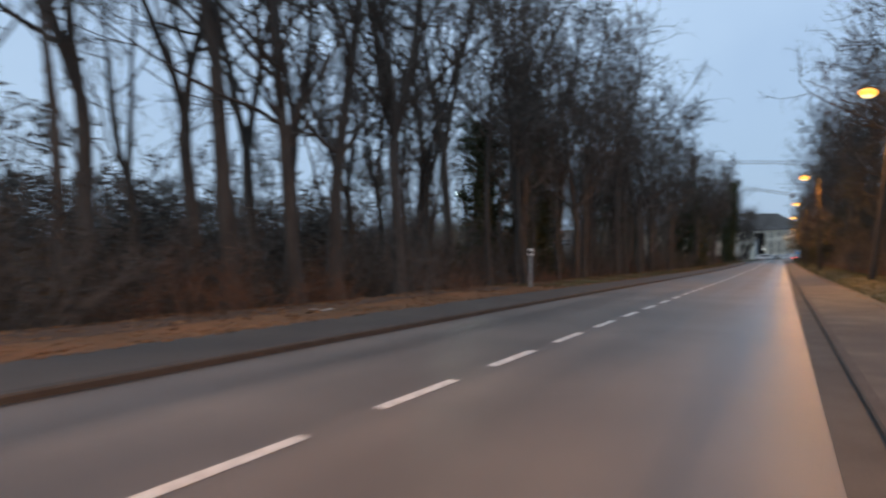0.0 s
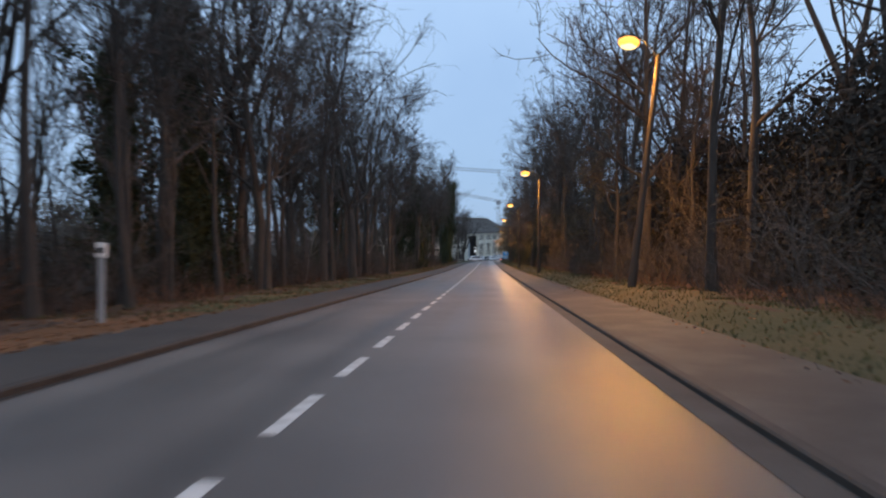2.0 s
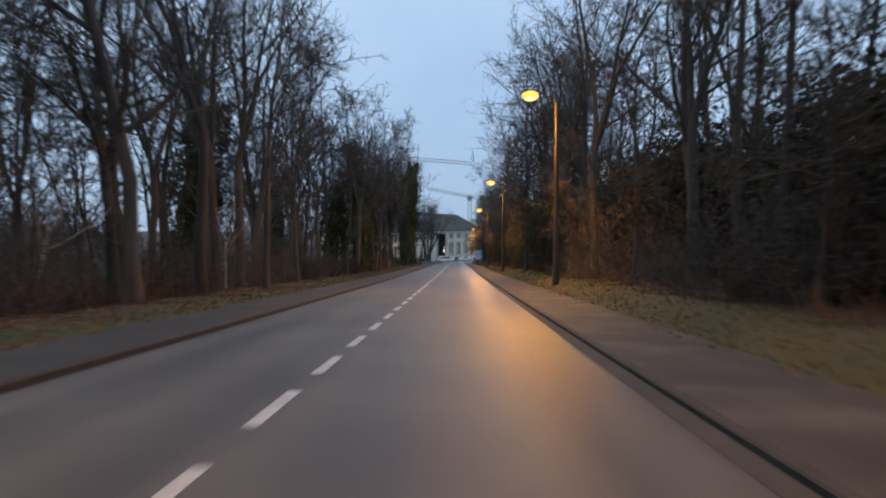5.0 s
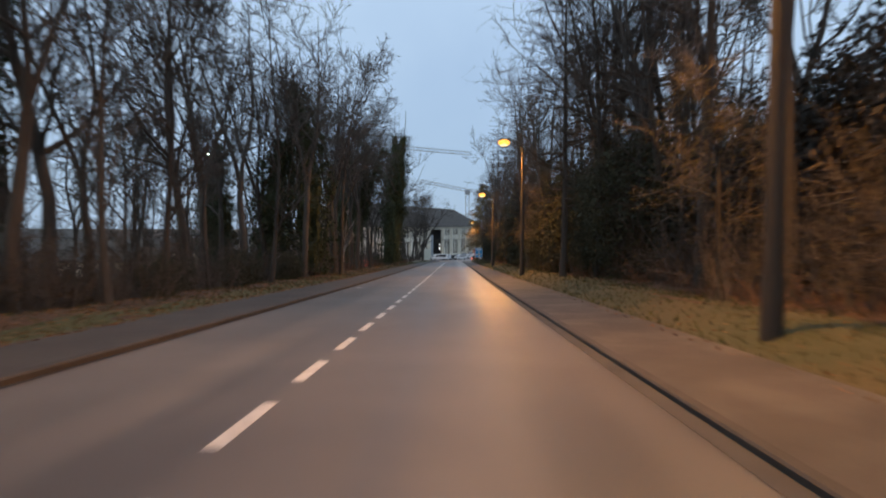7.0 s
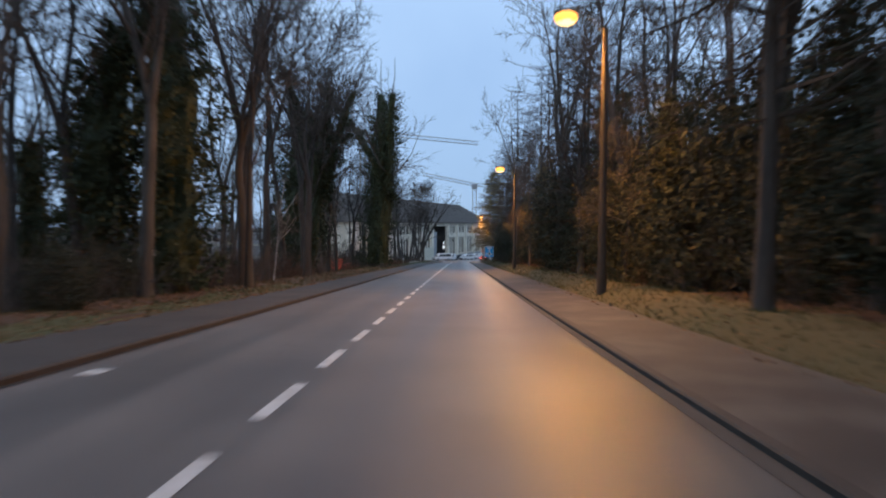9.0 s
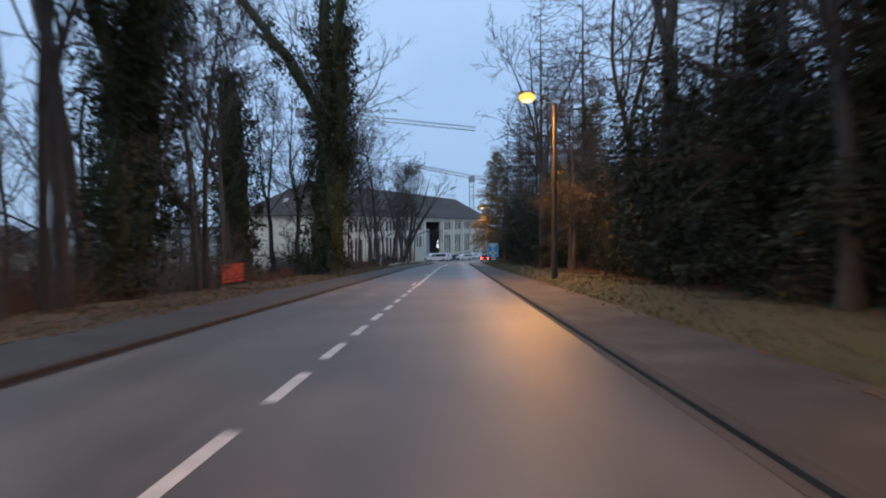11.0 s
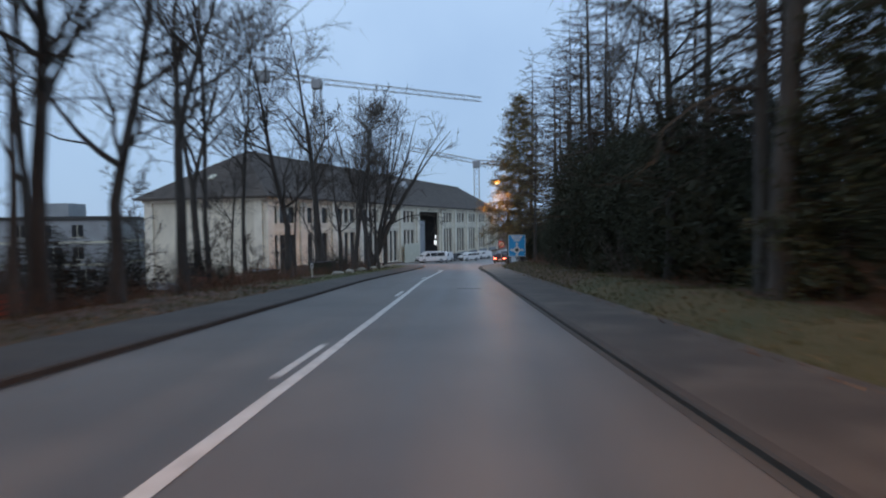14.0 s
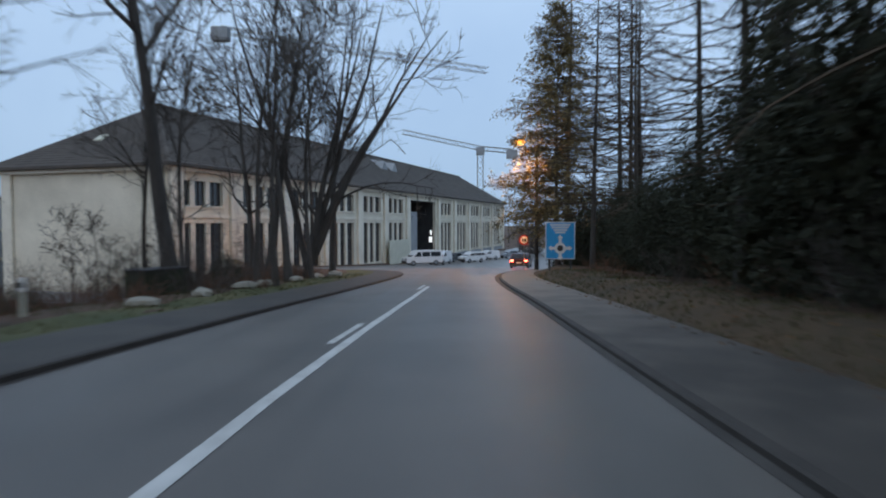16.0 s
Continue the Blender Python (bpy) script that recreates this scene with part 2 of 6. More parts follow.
SIGNRED = material("sign_red", (0.5, 0.02, 0.025), (0.4, 0.015, 0.02), scale=2, fine=20, rough=0.4)
BOULDER = material("pale_boulder", (0.34, 0.31, 0.25), (0.22, 0.2, 0.16), scale=1.5, fine=12, rough=0.95, bump=0.5)
HOARDING = material("cream_board", (0.6, 0.58, 0.47), (0.5, 0.48, 0.38), scale=1, fine=10, rough=0.7)
BARRIER = material("orange_red_barrier", (0.5, 0.09, 0.05), (0.36, 0.06, 0.035), scale=1, fine=10, rough=0.6)
CRANE = material("crane_steel", (0.34, 0.34, 0.33), (0.22, 0.22, 0.21), scale=1, fine=8, rough=0.6)
GREYWALL = material("grey_house_wall", (0.34, 0.36, 0.37), (0.25, 0.26, 0.27), scale=0.5, fine=8, rough=0.9)
ORANGE_GLOW = glowing("sodium_lamp_glow", (1.0, 0.42, 0.07), 1.9)
CORE_GLOW = glowing("sodium_tube_glow", (1.0, 0.74, 0.33), 2.0)
WHITE_GLOW = glowing("cold_lamp_glow", (0.75, 1.0, 0.85), 5.0)
TAIL_GLOW = glowing("tail_lamp_glow", (1.0, 0.12, 0.07), 12.0)
INSIDE_GLOW = glowing("lit_opening_glow", (0.9, 0.95, 1.0), 0.95)


# ---- mesh helpers ----
def mesh_object(name, verts, faces, mat, parent=None, label="", smooth=False):
    me = bpy.data.meshes.new(name)
    me.from_pydata(verts, [], faces)
    me.materials.append(mat)
    if smooth:
        me.polygons.foreach_set("use_smooth", [True] * len(me.polygons))
    me.update()
    ob = new(name, me)
    if parent is not None:
        ob.parent = parent
    return tagged(ob, label)


def part(name, bm, mat, parent, label="", smooth=False):
    me = bpy.data.meshes.new(name)
    bmesh.ops.recalc_face_normals(bm, faces=bm.faces)
    bm.to_mesh(me)
    bm.free()
    me.materials.append(mat)
    if smooth:
        me.polygons.foreach_set("use_smooth", [True] * len(me.polygons))
    ob = new(name, me)
    ob.parent = parent
    return tagged(ob, label)


def holder(name, m, label, category, group=""):
    ob = new(name)
    ob.matrix_world = m
    return tagged(ob, label, category, group)


def box(bm, x0, x1, y0, y1, z0, z1, bevel=0.0):
    made = bmesh.ops.create_cube(bm, size=1)["verts"]
    for v in made:
        v.co = ((x0 + x1) / 2 + v.co.x * (x1 - x0), (y0 + y1) / 2 + v.co.y * (y1 - y0), (z0 + z1) / 2 + v.co.z * (z1 - z0))
    if bevel:
        edges = list({e for v in made for e in v.link_edges})
        bmesh.ops.bevel(bm, geom=edges, offset=bevel, segments=2, affect="EDGES")
    return bm


def rod(bm, a, b, r0, r1=None, sides=8):
    a, b = Vector(a), Vector(b)
    turn = (b - a).to_track_quat("Z", "Y").to_matrix().to_4x4()
    made = bmesh.ops.create_cone(bm, cap_ends=True, segments=sides, radius1=r0, radius2=r0 if r1 is None else r1, depth=(b - a).length)["verts"]
    bmesh.ops.transform(bm, matrix=Matrix.Translation((a + b) / 2) @ turn, verts=made)
    return bm


def disc(bm, centre, r, depth, axis="Y", sides=28):
    d = {"X": Vector((1, 0, 0)), "Y": Vector((0, 1, 0)), "Z": Vector((0, 0, 1))}[axis] * depth / 2
    return rod(bm, Vector(centre) - d, Vector(centre) + d, r, r, sides)


# ---- the lie of the land ----
KNOTS = np.array([-400.0, -120, -50, 0, 50, 100, 140, 180, 230, 270, 300, 335, 5000])
SLOPES = np.array([0.0, -0.02, -0.0487, -0.0487, -0.0564, -0.052, -0.0471, -0.0484, -0.042, -0.058, -0.04, 0.0, 0.0])
HEIGHTS = np.concatenate([[0], np.cumsum((SLOPES[1:] + SLOPES[:-1]) / 2 * np.diff(KNOTS))])


def fall(y):
    i = int(np.clip(np.searchsorted(KNOTS, y) - 1, 0, len(KNOTS) - 2))
    d, w = y - KNOTS[i], KNOTS[i + 1] - KNOTS[i]
    return HEIGHTS[i] + SLOPES[i] * d + (SLOPES[i + 1] - SLOPES[i]) * d * d / 2 / w


FALL0 = fall(0.0)


def road_z(y):
    return fall(y) - FALL0


def smooth(a, b, v):
    u = min(1.0, max(0.0, (v - a) / (b - a)))
    return u * u * (3 - 2 * u)


HALL_CORNER, HALL_TURN, HALL_LONG, HALL_DEEP = Vector((-22.4, 252.3, 0)), radians(16.6), 128.0, 19.15
LEFT_Y = [-400, 206, 214, 222, 230, 238, 244, 249, 254, 260, 380]
LEFT_X = [-3.29, -3.29, -2.9, -2.3, -1.7, -1.4, -2.0, -4.5, -9.0, -16.5, 18.5]
RIGHT_Y = [-400, 218, 226, 233, 240, 246, 250.5, 254, 257.5, 262, 268, 280, 380]
RIGHT_X = [4.24, 4.24, 4.05, 4.15, 4.7, 5.8, 7.6, 10.5, 16, 26, 42, 75, 140]


def eased(y, ys, xs):
    return float(np.mean([np.interp(y + d, ys, xs) for d in (-3, -2, -1, 0, 1, 2, 3)])) if y > 195 else xs[0]


def left_edge(y):
    return eased(y, LEFT_Y, LEFT_X)


def right_edge(y):
    return eased(y, RIGHT_Y, RIGHT_X)


def ground_z(x, y):
    z, dl, dr = road_z(y), left_edge(y) - x, x - right_edge(y)
    if dl > 0:
        drop = 3.4 * (1 - smooth(248, 300, y))
        up = -0.14 if dl < 1.85 else 0.1 - drop * smooth(4.5, 20, dl)
        if dl > 2.2:
            up += 0.12 * noise.noise(Vector((x * 0.35, y * 0.35, 0)))
        return z + up
    if dr > 0:
        up = -0.14 if dr < 1.95 else 0.06 + 0.38 * smooth(2.0, 3.4, dr) + 1.1 * smooth(4, 26, dr)
        if dr > 3.3:
            up += 0.12 * noise.noise(Vector((x * 0.35, y * 0.35, 5)))
        return z + up
    return z - 0.14


GX = [-1600, -900, -500, -300, -200, -140, -100, -75, -60, -50, -42, -36, -31, -27, -23.5, -20.5, -18, -16, -14, -12.5, -11, -9.8, -8.8, -8, -7.3, -6.7, -6.1, -5.6, -5.15, -5.05, -4, -2, 1, 4, 5.2, 6.0, 6.15, 6.3, 6.6, 7.0, 7.4, 7.8, 8.3, 9, 9.8, 10.7, 12, 13.5, 15.5, 18, 21, 25, 30, 36, 44, 55, 70, 90, 130, 200, 300, 500, 900, 1600]
GY = [-1600, -900, -500, -300, -200, -150, -110, -80, -60, -45, -30, *np.arange(-20, 290, 1.6).tolist(), 295, 302, 310, 320, 335, 350, 370, 400, 450, 520, 650, 900, 1600]
gv = [(x, y, ground_z(x, y)) for y in GY for x in GX]
gf = [(j * len(GX) + i, j * len(GX) + i + 1, (j + 1) * len(GX) + i + 1, (j + 1) * len(GX) + i) for j in range(len(GY) - 1) for i in range(len(GX) - 1)]
ground = mesh_object("ground", gv, gf, SOIL, label="brown woodland ground covered with fallen leaves", smooth=True)
tagged(ground, category="ground", kind="structure")

ROWS_Y = [-300, -200, -140, -100, -70, *np.arange(-50, 320, 1.5).tolist(), 325, 332, 345, 360, 380]


def strip(name, edges, mat, label, category, ys=None):
    """A sheet along the road. edges: for each line across, a function of y that gives x, and the height over the road."""
    ys = ys or ROWS_Y
    v = [(fx(y), y, road_z(y) + up) for y in ys for fx, up in edges]
    k = len(edges)
    f = [(j * k + i, j * k + i + 1, (j + 1) * k + i + 1, (j + 1) * k + i) for j in range(len(ys) - 1) for i in range(k - 1)]
    return tagged(mesh_object(name, v, f, mat), label, category, kind="structure")


def across(u):
    return lambda y: left_edge(y) + u * (right_edge(y) - left_edge(y))


camber = [0.0, 0.1, 0.25, 0.44, 0.6, 0.75, 0.9, 1.0]
road = strip("road", [(across(u), 0.0) for u in camber], ASPHALT, "worn damp grey asphalt road with a slight sheen", "road")
KERB_YS = [y for y in ROWS_Y if y < 262]
LEFT_YS = [y for y in ROWS_Y if y < 250]
near_l = lambda d: (lambda y: left_edge(y) + d)  # noqa: E731
near_r = lambda d: (lambda y: right_edge(y) - d)  # noqa: E731
strip("gutter", [(near_l(0.0), 0.006), (near_l(0.09), 0.005)], BRICKS, "dark brown gutter full of wet leaves", "gutter", LEFT_YS)
def gutter_width(y):
    """The concrete strip by the kerb narrows on the way down."""
    return float(np.interp(y, [0, 40, 75, 120, 150, 200, 235, 262], [0.42, 0.34, 0.24, 0.17, 0.12, 0.12, 0.25, 0.4]))


strip("gutter", [(lambda y: right_edge(y) - gutter_width(y), 0.005), (near_r(0.0), 0.006)], GUTTER, "dull concrete gutter strip beside the kerb", "gutter", [y for y in KERB_YS if y < 226])
strip("gutter", [(lambda y: right_edge(y) - gutter_width(y), 0.005), (near_r(0.0), 0.006)], BRICKS, "dark brown gutter round the bend", "gutter", [y for y in KERB_YS if y > 224])
strip("kerb", [(near_l(0.0), -0.05), (near_l(0.0), 0.075), (near_l(-0.02), 0.1), (near_l(-0.13), 0.11), (near_l(-0.13), 0.0)], KERB, "dark weathered stone kerb", "kerb", LEFT_YS)
strip("kerb", [(near_r(0.0), -0.05), (near_r(0.0), 0.06), (near_r(-0.025), 0.08), (near_r(-0.13), 0.085), (near_r(-0.13), 0.0)], KERB, "dark weathered stone kerb", "kerb", KERB_YS)
strip("pavement", [(near_l(-0.13), 0.104), (near_l(-1.0), 0.115), (near_l(-1.95), 0.12), (near_l(-1.97), -0.1)], PATHWAY, "dark asphalt pavement strewn with leaf dirt", "pavement", LEFT_YS)
strip("pavement", [(near_r(-0.13), 0.08), (near_r(-1.1), 0.1), (near_r(-2.05), 0.12), (near_r(-2.07), -0.1)], PATHWAY_BEND, "dark asphalt pavement with brown stains, coloured paler round the bend for lamplight", "pavement", KERB_YS)


def verge(name, offs, label, left, mat, y0=-50.0, y1=252.0):
    ys = np.arange(y0, y1 + 0.6, 1.2).tolist()
    edge = left_edge if left else right_edge
    v, f, k = [], [], len(offs)
    for y in ys:
        for o in offs:
            x = edge(y) - o if left else edge(y) + o
            wob = 0.25 * noise.noise(Vector((y * 0.3, o, 3))) if o == offs[-1] else 0
            v.append((x + wob, y, max(ground_z(x, y), road_z(y) + 0.05 if o < (3.2 if left else 2.2) else -99) + (0.02 if o < offs[-1] else -0.03)))
    f = [(j * k + i, j * k + i + 1, (j + 1) * k + i + 1, (j + 1) * k + i) for j in range(len(ys) - 1) for i in range(k - 1)]
    return tagged(mesh_object(name, v, f, mat, smooth=True), label, "verge", kind="structure")


LEFT_OFFS = [1.9, 2.2, 2.6, 3.0, 3.5, 4.0]
verge("verge", LEFT_OFFS, "grass verge covered with orange-brown fallen leaves", True, LITTER, -50.0, 44.8)
verge("verge", LEFT_OFFS, "rough olive-green grass verge beside the pavement", True, GREENVERGE, 44.8, 134.8)
verge("verge", LEFT_OFFS, "brown leaf-covered verge beside the pavement", True, LITTER_AND_SHADE, 134.8, 200.8)
verge("verge", LEFT_OFFS, "rough grass verge with dead stalks before the hall", True, GREENVERGE, 200.8, 245.2)
verge("verge", [2.0, 2.2, 2.5, 2.9, 3.3, 3.8, 4.4, 5.2], "yellow-brown grass verge with fallen leaves", False, VERGE, -50.0, 196.8)
# the shade of the trees overhead is put into this stretch's darker colour
verge("verge", [2.0, 2.2, 2.5, 2.9, 3.3, 3.8, 4.4, 5.2], "leaf-covered verge, coloured dark brown for the shade of the conifers", False, LITTER_AND_SHADE, 196.8, 252.0)


# ---- road markings ----
def marking(x0, x1, y0, y1, rnd):
    n = max(2, int((y1 - y0) / 1.5) + 1)
    v, f = [], []
    for i in range(n):
        y = y0 + (y1 - y0) * i / (n - 1)
        off = across(0.437)(y) - across(0.437)(0) if y > 206 else 0
        for x in (x0, x1):
            v.append((x + off + rnd.uniform(-0.008, 0.008), y, road_z(y) + 0.006))
    for i in range(n - 1):
        f.append((2 * i, 2 * i + 1, 2 * i + 3, 2 * i + 2))
    return mesh_object("lane_marking", v, f, PAINT, road)


rnd = random.Random(4)
for i in range(-14, 52):
    a = 19.89 + 2.748 * i
    marking(-0.075 + 0.03, 0.075 + 0.03, a, a + 1.62, rnd)
marking(-0.03, 0.14, 162.3, 226, rnd)
for a in (163.2, 178.5, 193.8, 208.9, 224.0):
    marking(-0.27, -0.14, a, a + 2.9, rnd)
marking(-2.9, -2.62, 112.6, 113.0, rnd)


# a cross joint in the near lane, sealed with darker tar
q = bmesh.new()
for k in range(8):
    x0 = 2.0 + 0.13 * k
    box(q, x0, x0 + 0.13, 198.15 + 0.03 * (k % 3), 198.38 - 0.04 * (k % 2), road_z(198.3) - 0.05, road_z(198.3) + 0.006)
part("tar_patch", q, GUTTER, road, "dark tar-sealed joint across the lane")


# ---- the long hall ----
def hall():
    """A long two-storey hall with pilasters, tall windows, a deep portal and a hipped slate roof. Its front runs along its own +x."""
    m = Matrix.Translation(HALL_CORNER) @ Matrix.Rotation(math.pi / 2 - HALL_TURN, 4, "Z")
    h = holder("hall_building", m, "long pale plastered hall with pilasters and a dark hipped slate roof", "building")
    E, B = -3.7, -17.0
    wl = [(0.0 + 9.4 * k + 1.0, 6.2) for k in range(4)] + [(38.6, 6.0), (47.8, 6.0)]
    wr = [(73.8 + 10.9 * k, 6.4) for k in range(5)]
    bays = wl + wr
    P0, P1, PT = 57.3, 70.3, -4.72
    LO, LT, UO, UT = -14.3, -8.55, -7.0, -4.76
    def panel(x0, x1, y0, y1, z0, z1):
        w = bmesh.new()
        box(w, x0, x1, y0, y1, z0, z1)
        part("wall_panel", w, PLASTER, h)

    cuts = sorted([(a, a + w, "w") for a, w in bays] + [(P0, P1, "p")])
    s = 0.0
    for a, b, what in cuts:
        panel(s, a, 0, 0.5, B, E)
        if what == "w":
            for z0, z1 in ((B, LO), (LT, UO), (UT, E)):
                panel(a, b, 0.02, 0.48, z0, z1)
        else:
            panel(a, b, 0.02, 0.48, PT, E)
        s = b
    panel(s, HALL_LONG, 0, 0.5, B, E)
    side = bmesh.new()
    box(side, 0, 0.5, 0.5, HALL_DEEP, B, E)
    part("end_wall", side, PLASTER, h)
    side = bmesh.new()
    box(side, HALL_LONG - 0.5, HALL_LONG, 0.5, HALL_DEEP, B, E)
    part("end_wall", side, PLASTER, h)
    side = bmesh.new()
    box(side, 0.5, HALL_LONG - 0.5, HALL_DEEP - 0.5, HALL_DEEP, B, E)
    part("back_wall", side, PLASTER, h)
    # pilasters between the bays, a band between the storeys, a cornice, a plinth
    xs = [0.7] + [(cuts[i][1] + cuts[i + 1][0]) / 2 for i in range(len(cuts) - 1)] + [HALL_LONG - 0.7]
    for x in xs:
        p = bmesh.new()
        box(p, x - 0.75, x + 0.75, -0.35, 0.0, B, E - 0.35, 0.03)
        part("pilaster", p, PILASTER, h)
    for y in (1.0, HALL_DEEP - 1.0):
        p = bmesh.new()
        box(p, -0.3, 0.0, y - 0.6, y + 0.6, B, E - 0.35, 0.03)
        part("pilaster", p, PILASTER, h)
    for z0, z1, out in ((-8.1, -7.75, 0.12), (E - 0.35, E, 0.45)):
        for x0, x1 in ((0.0, P0), (P1, HALL_LONG)) if out < 0.2 else ((-out, HALL_LONG + out),):
            p = bmesh.new()
            box(p, x0, x1, -out, 0.0, z0, z1, 0.03)
            part("cornice", p, PILASTER, h)
        if out > 0.2:
            p = bmesh.new()
            box(p, -out, 0.0, 0.0, HALL_DEEP, z0, z1, 0.03)
            part("cornice", p, PILASTER, h)
    p = bmesh.new()
    box(p, -0.12, HALL_LONG, -0.12, 0.0, B, -14.75)
    box(p, -0.12, 0.0, 0.0, HALL_DEEP, B, -14.75)
    part("plinth", p, GREYWALL, h, "grey stone plinth")
    # windows: a dark pane behind pale mullions
    for a, w in bays:
        for z0, z1 in ((LO, LT), (UO, UT)):
            wdw = bmesh.new()
            box(wdw, a, a + w, 0.34, 0.38, z0, z1)
            win = part("window", wdw, GLASS, h, "tall dark window with pale mullions")
            for k in (1, 2):
                q = bmesh.new()
                c = a + w * k / 3
                box(q, c - 0.32, c + 0.32, 0.1, 0.34, z0, z1, 0.02)
                part("mullion", q, PILASTER, win)
            for k in range(3):
                q = bmesh.new()
                c = a + w * (k + 0.5) / 3
                box(q, c - 0.05, c + 0.05, 0.27, 0.34, z0, z1)
                if z1 - z0 > 3:
                    for zz in (0.33, 0.66):
                        box(q, a + w * k / 3 + 0.3, a + w * (k + 1) / 3 - 0.3, 0.28, 0.33, z0 + (z1 - z0) * zz - 0.05, z0 + (z1 - z0) * zz + 0.05)
                part("glazing_bar", q, DARKSTEEL, win)
            q = bmesh.new()
            box(q, a - 0.1, a + w + 0.1, -0.12, 0.1, z0 - 0.18, z0, 0.02)
            part("sill", q, PILASTER, win)
    # the portal; the shade inside is put into its near-black lining
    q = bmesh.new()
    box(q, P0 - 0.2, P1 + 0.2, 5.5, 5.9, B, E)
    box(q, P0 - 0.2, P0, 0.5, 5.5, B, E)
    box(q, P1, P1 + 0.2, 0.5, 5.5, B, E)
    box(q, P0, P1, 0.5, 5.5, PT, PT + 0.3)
    part("portal", q, PORTALSHADE, h, "deep portal, its shade painted as a near-black lining")
    q = bmesh.new()
    box(q, P0 + 0.3, P0 + 6.4, 1.2, 1.6, B, -6.6, 0.04)
    part("inner_wall", q, GREYWALL, h, "grey inner wall of the portal")
    q = bmesh.new()
    box(q, P1 - 0.07, P1 - 0.01, 0.7, 1.25, -12.2, -11.2)
    box(q, P1 - 0.07, P1 - 0.01, 0.75, 1.05, -10.8, -10.0)
    part("lit_opening", q, INSIDE_GLOW, h, "lit opening inside the portal")
    # roof
    o, t, rz = 0.9, 0.28, 3.5
    D, L = HALL_DEEP, HALL_LONG
    v = [(-o, -o, E), (L + o, -o, E), (L + o, D + o, E), (-o, D + o, E), (D / 2, D / 2, rz), (L - D / 2, D / 2, rz)]
    v += [(x, y, E + t) for x, y, z in v[:4]]
    f = [(0, 3, 2, 1), (0, 1, 7, 6), (1, 2, 8, 7), (2, 3, 9, 8), (3, 0, 6, 9), (6, 7, 5, 4), (7, 8, 5), (8, 9, 4, 5), (9, 6, 4)]
    roof = mesh_object("roof", v, f, SLATE, h, "dark slate hipped roof")
    # courses of slates: thin battens of slate rows, proud of the roof
    for k in range(1, 26):
        u = k / 26
        z = E + t + (rz - E - t) * u + 0.03
        i = -o + (D / 2 + o) * u
        q = bmesh.new()
        box(q, i + 0.2, L - i - 0.2, i - 0.05, i + 0.05, z - 0.05, z)
        part("slate_course", q, SLATE, roof)
        q = bmesh.new()
        box(q, i - 0.05, i + 0.05, i + 0.2, D - i - 0.2, z - 0.05, z)
        part("slate_course", q, SLATE, roof)
    def on_roof(u):
        """Height of the roof at u metres in from the eaves line."""
        return E + t + (rz - E - t) * (u + o) / (D / 2 + o)

    tilt = math.atan2(rz - E - t, D / 2 + o)
    q = bmesh.new()
    box(q, -0.6, 0.6, -0.45, 0.45, -0.08, 0.08, 0.03)
    pane = part("skylight", q, HOARDING, roof, "pale roof light")
    pane.matrix_basis = Matrix.Translation((3.4, D / 2 + 1.0, on_roof(3.4) + 0.08)) @ Matrix.Rotation(-tilt, 4, "Y")
    # small gabled roof lights on the front slope
    for x in (58.5, 63.0):
        v = [(x - 1.3, 5.2, on_roof(5.2)), (x + 1.3, 5.2, on_roof(5.2)), (x, 5.2, on_roof(5.2) + 1.5), (x, 8.0, on_roof(8.0) + 0.02)]
        mesh_object("dormer", v, [(0, 1, 2), (1, 3, 2), (3, 0, 2), (0, 3, 1)], GREYWALL, roof, "pale gabled roof light")
    q = bmesh.new()
    rod(q, (D / 2, D / 2, rz + 0.06), (L - D / 2, D / 2, rz + 0.06), 0.16, sides=8)
    part("ridge", q, SLATE, roof)
    return h, m


HALL_M = hall()[1]


def on_hall(s, n, z):
    """A place s along the hall's front, n in front of it."""
    return HALL_M @ Vector((s, -n, 0)) + Vector((0, 0, z))


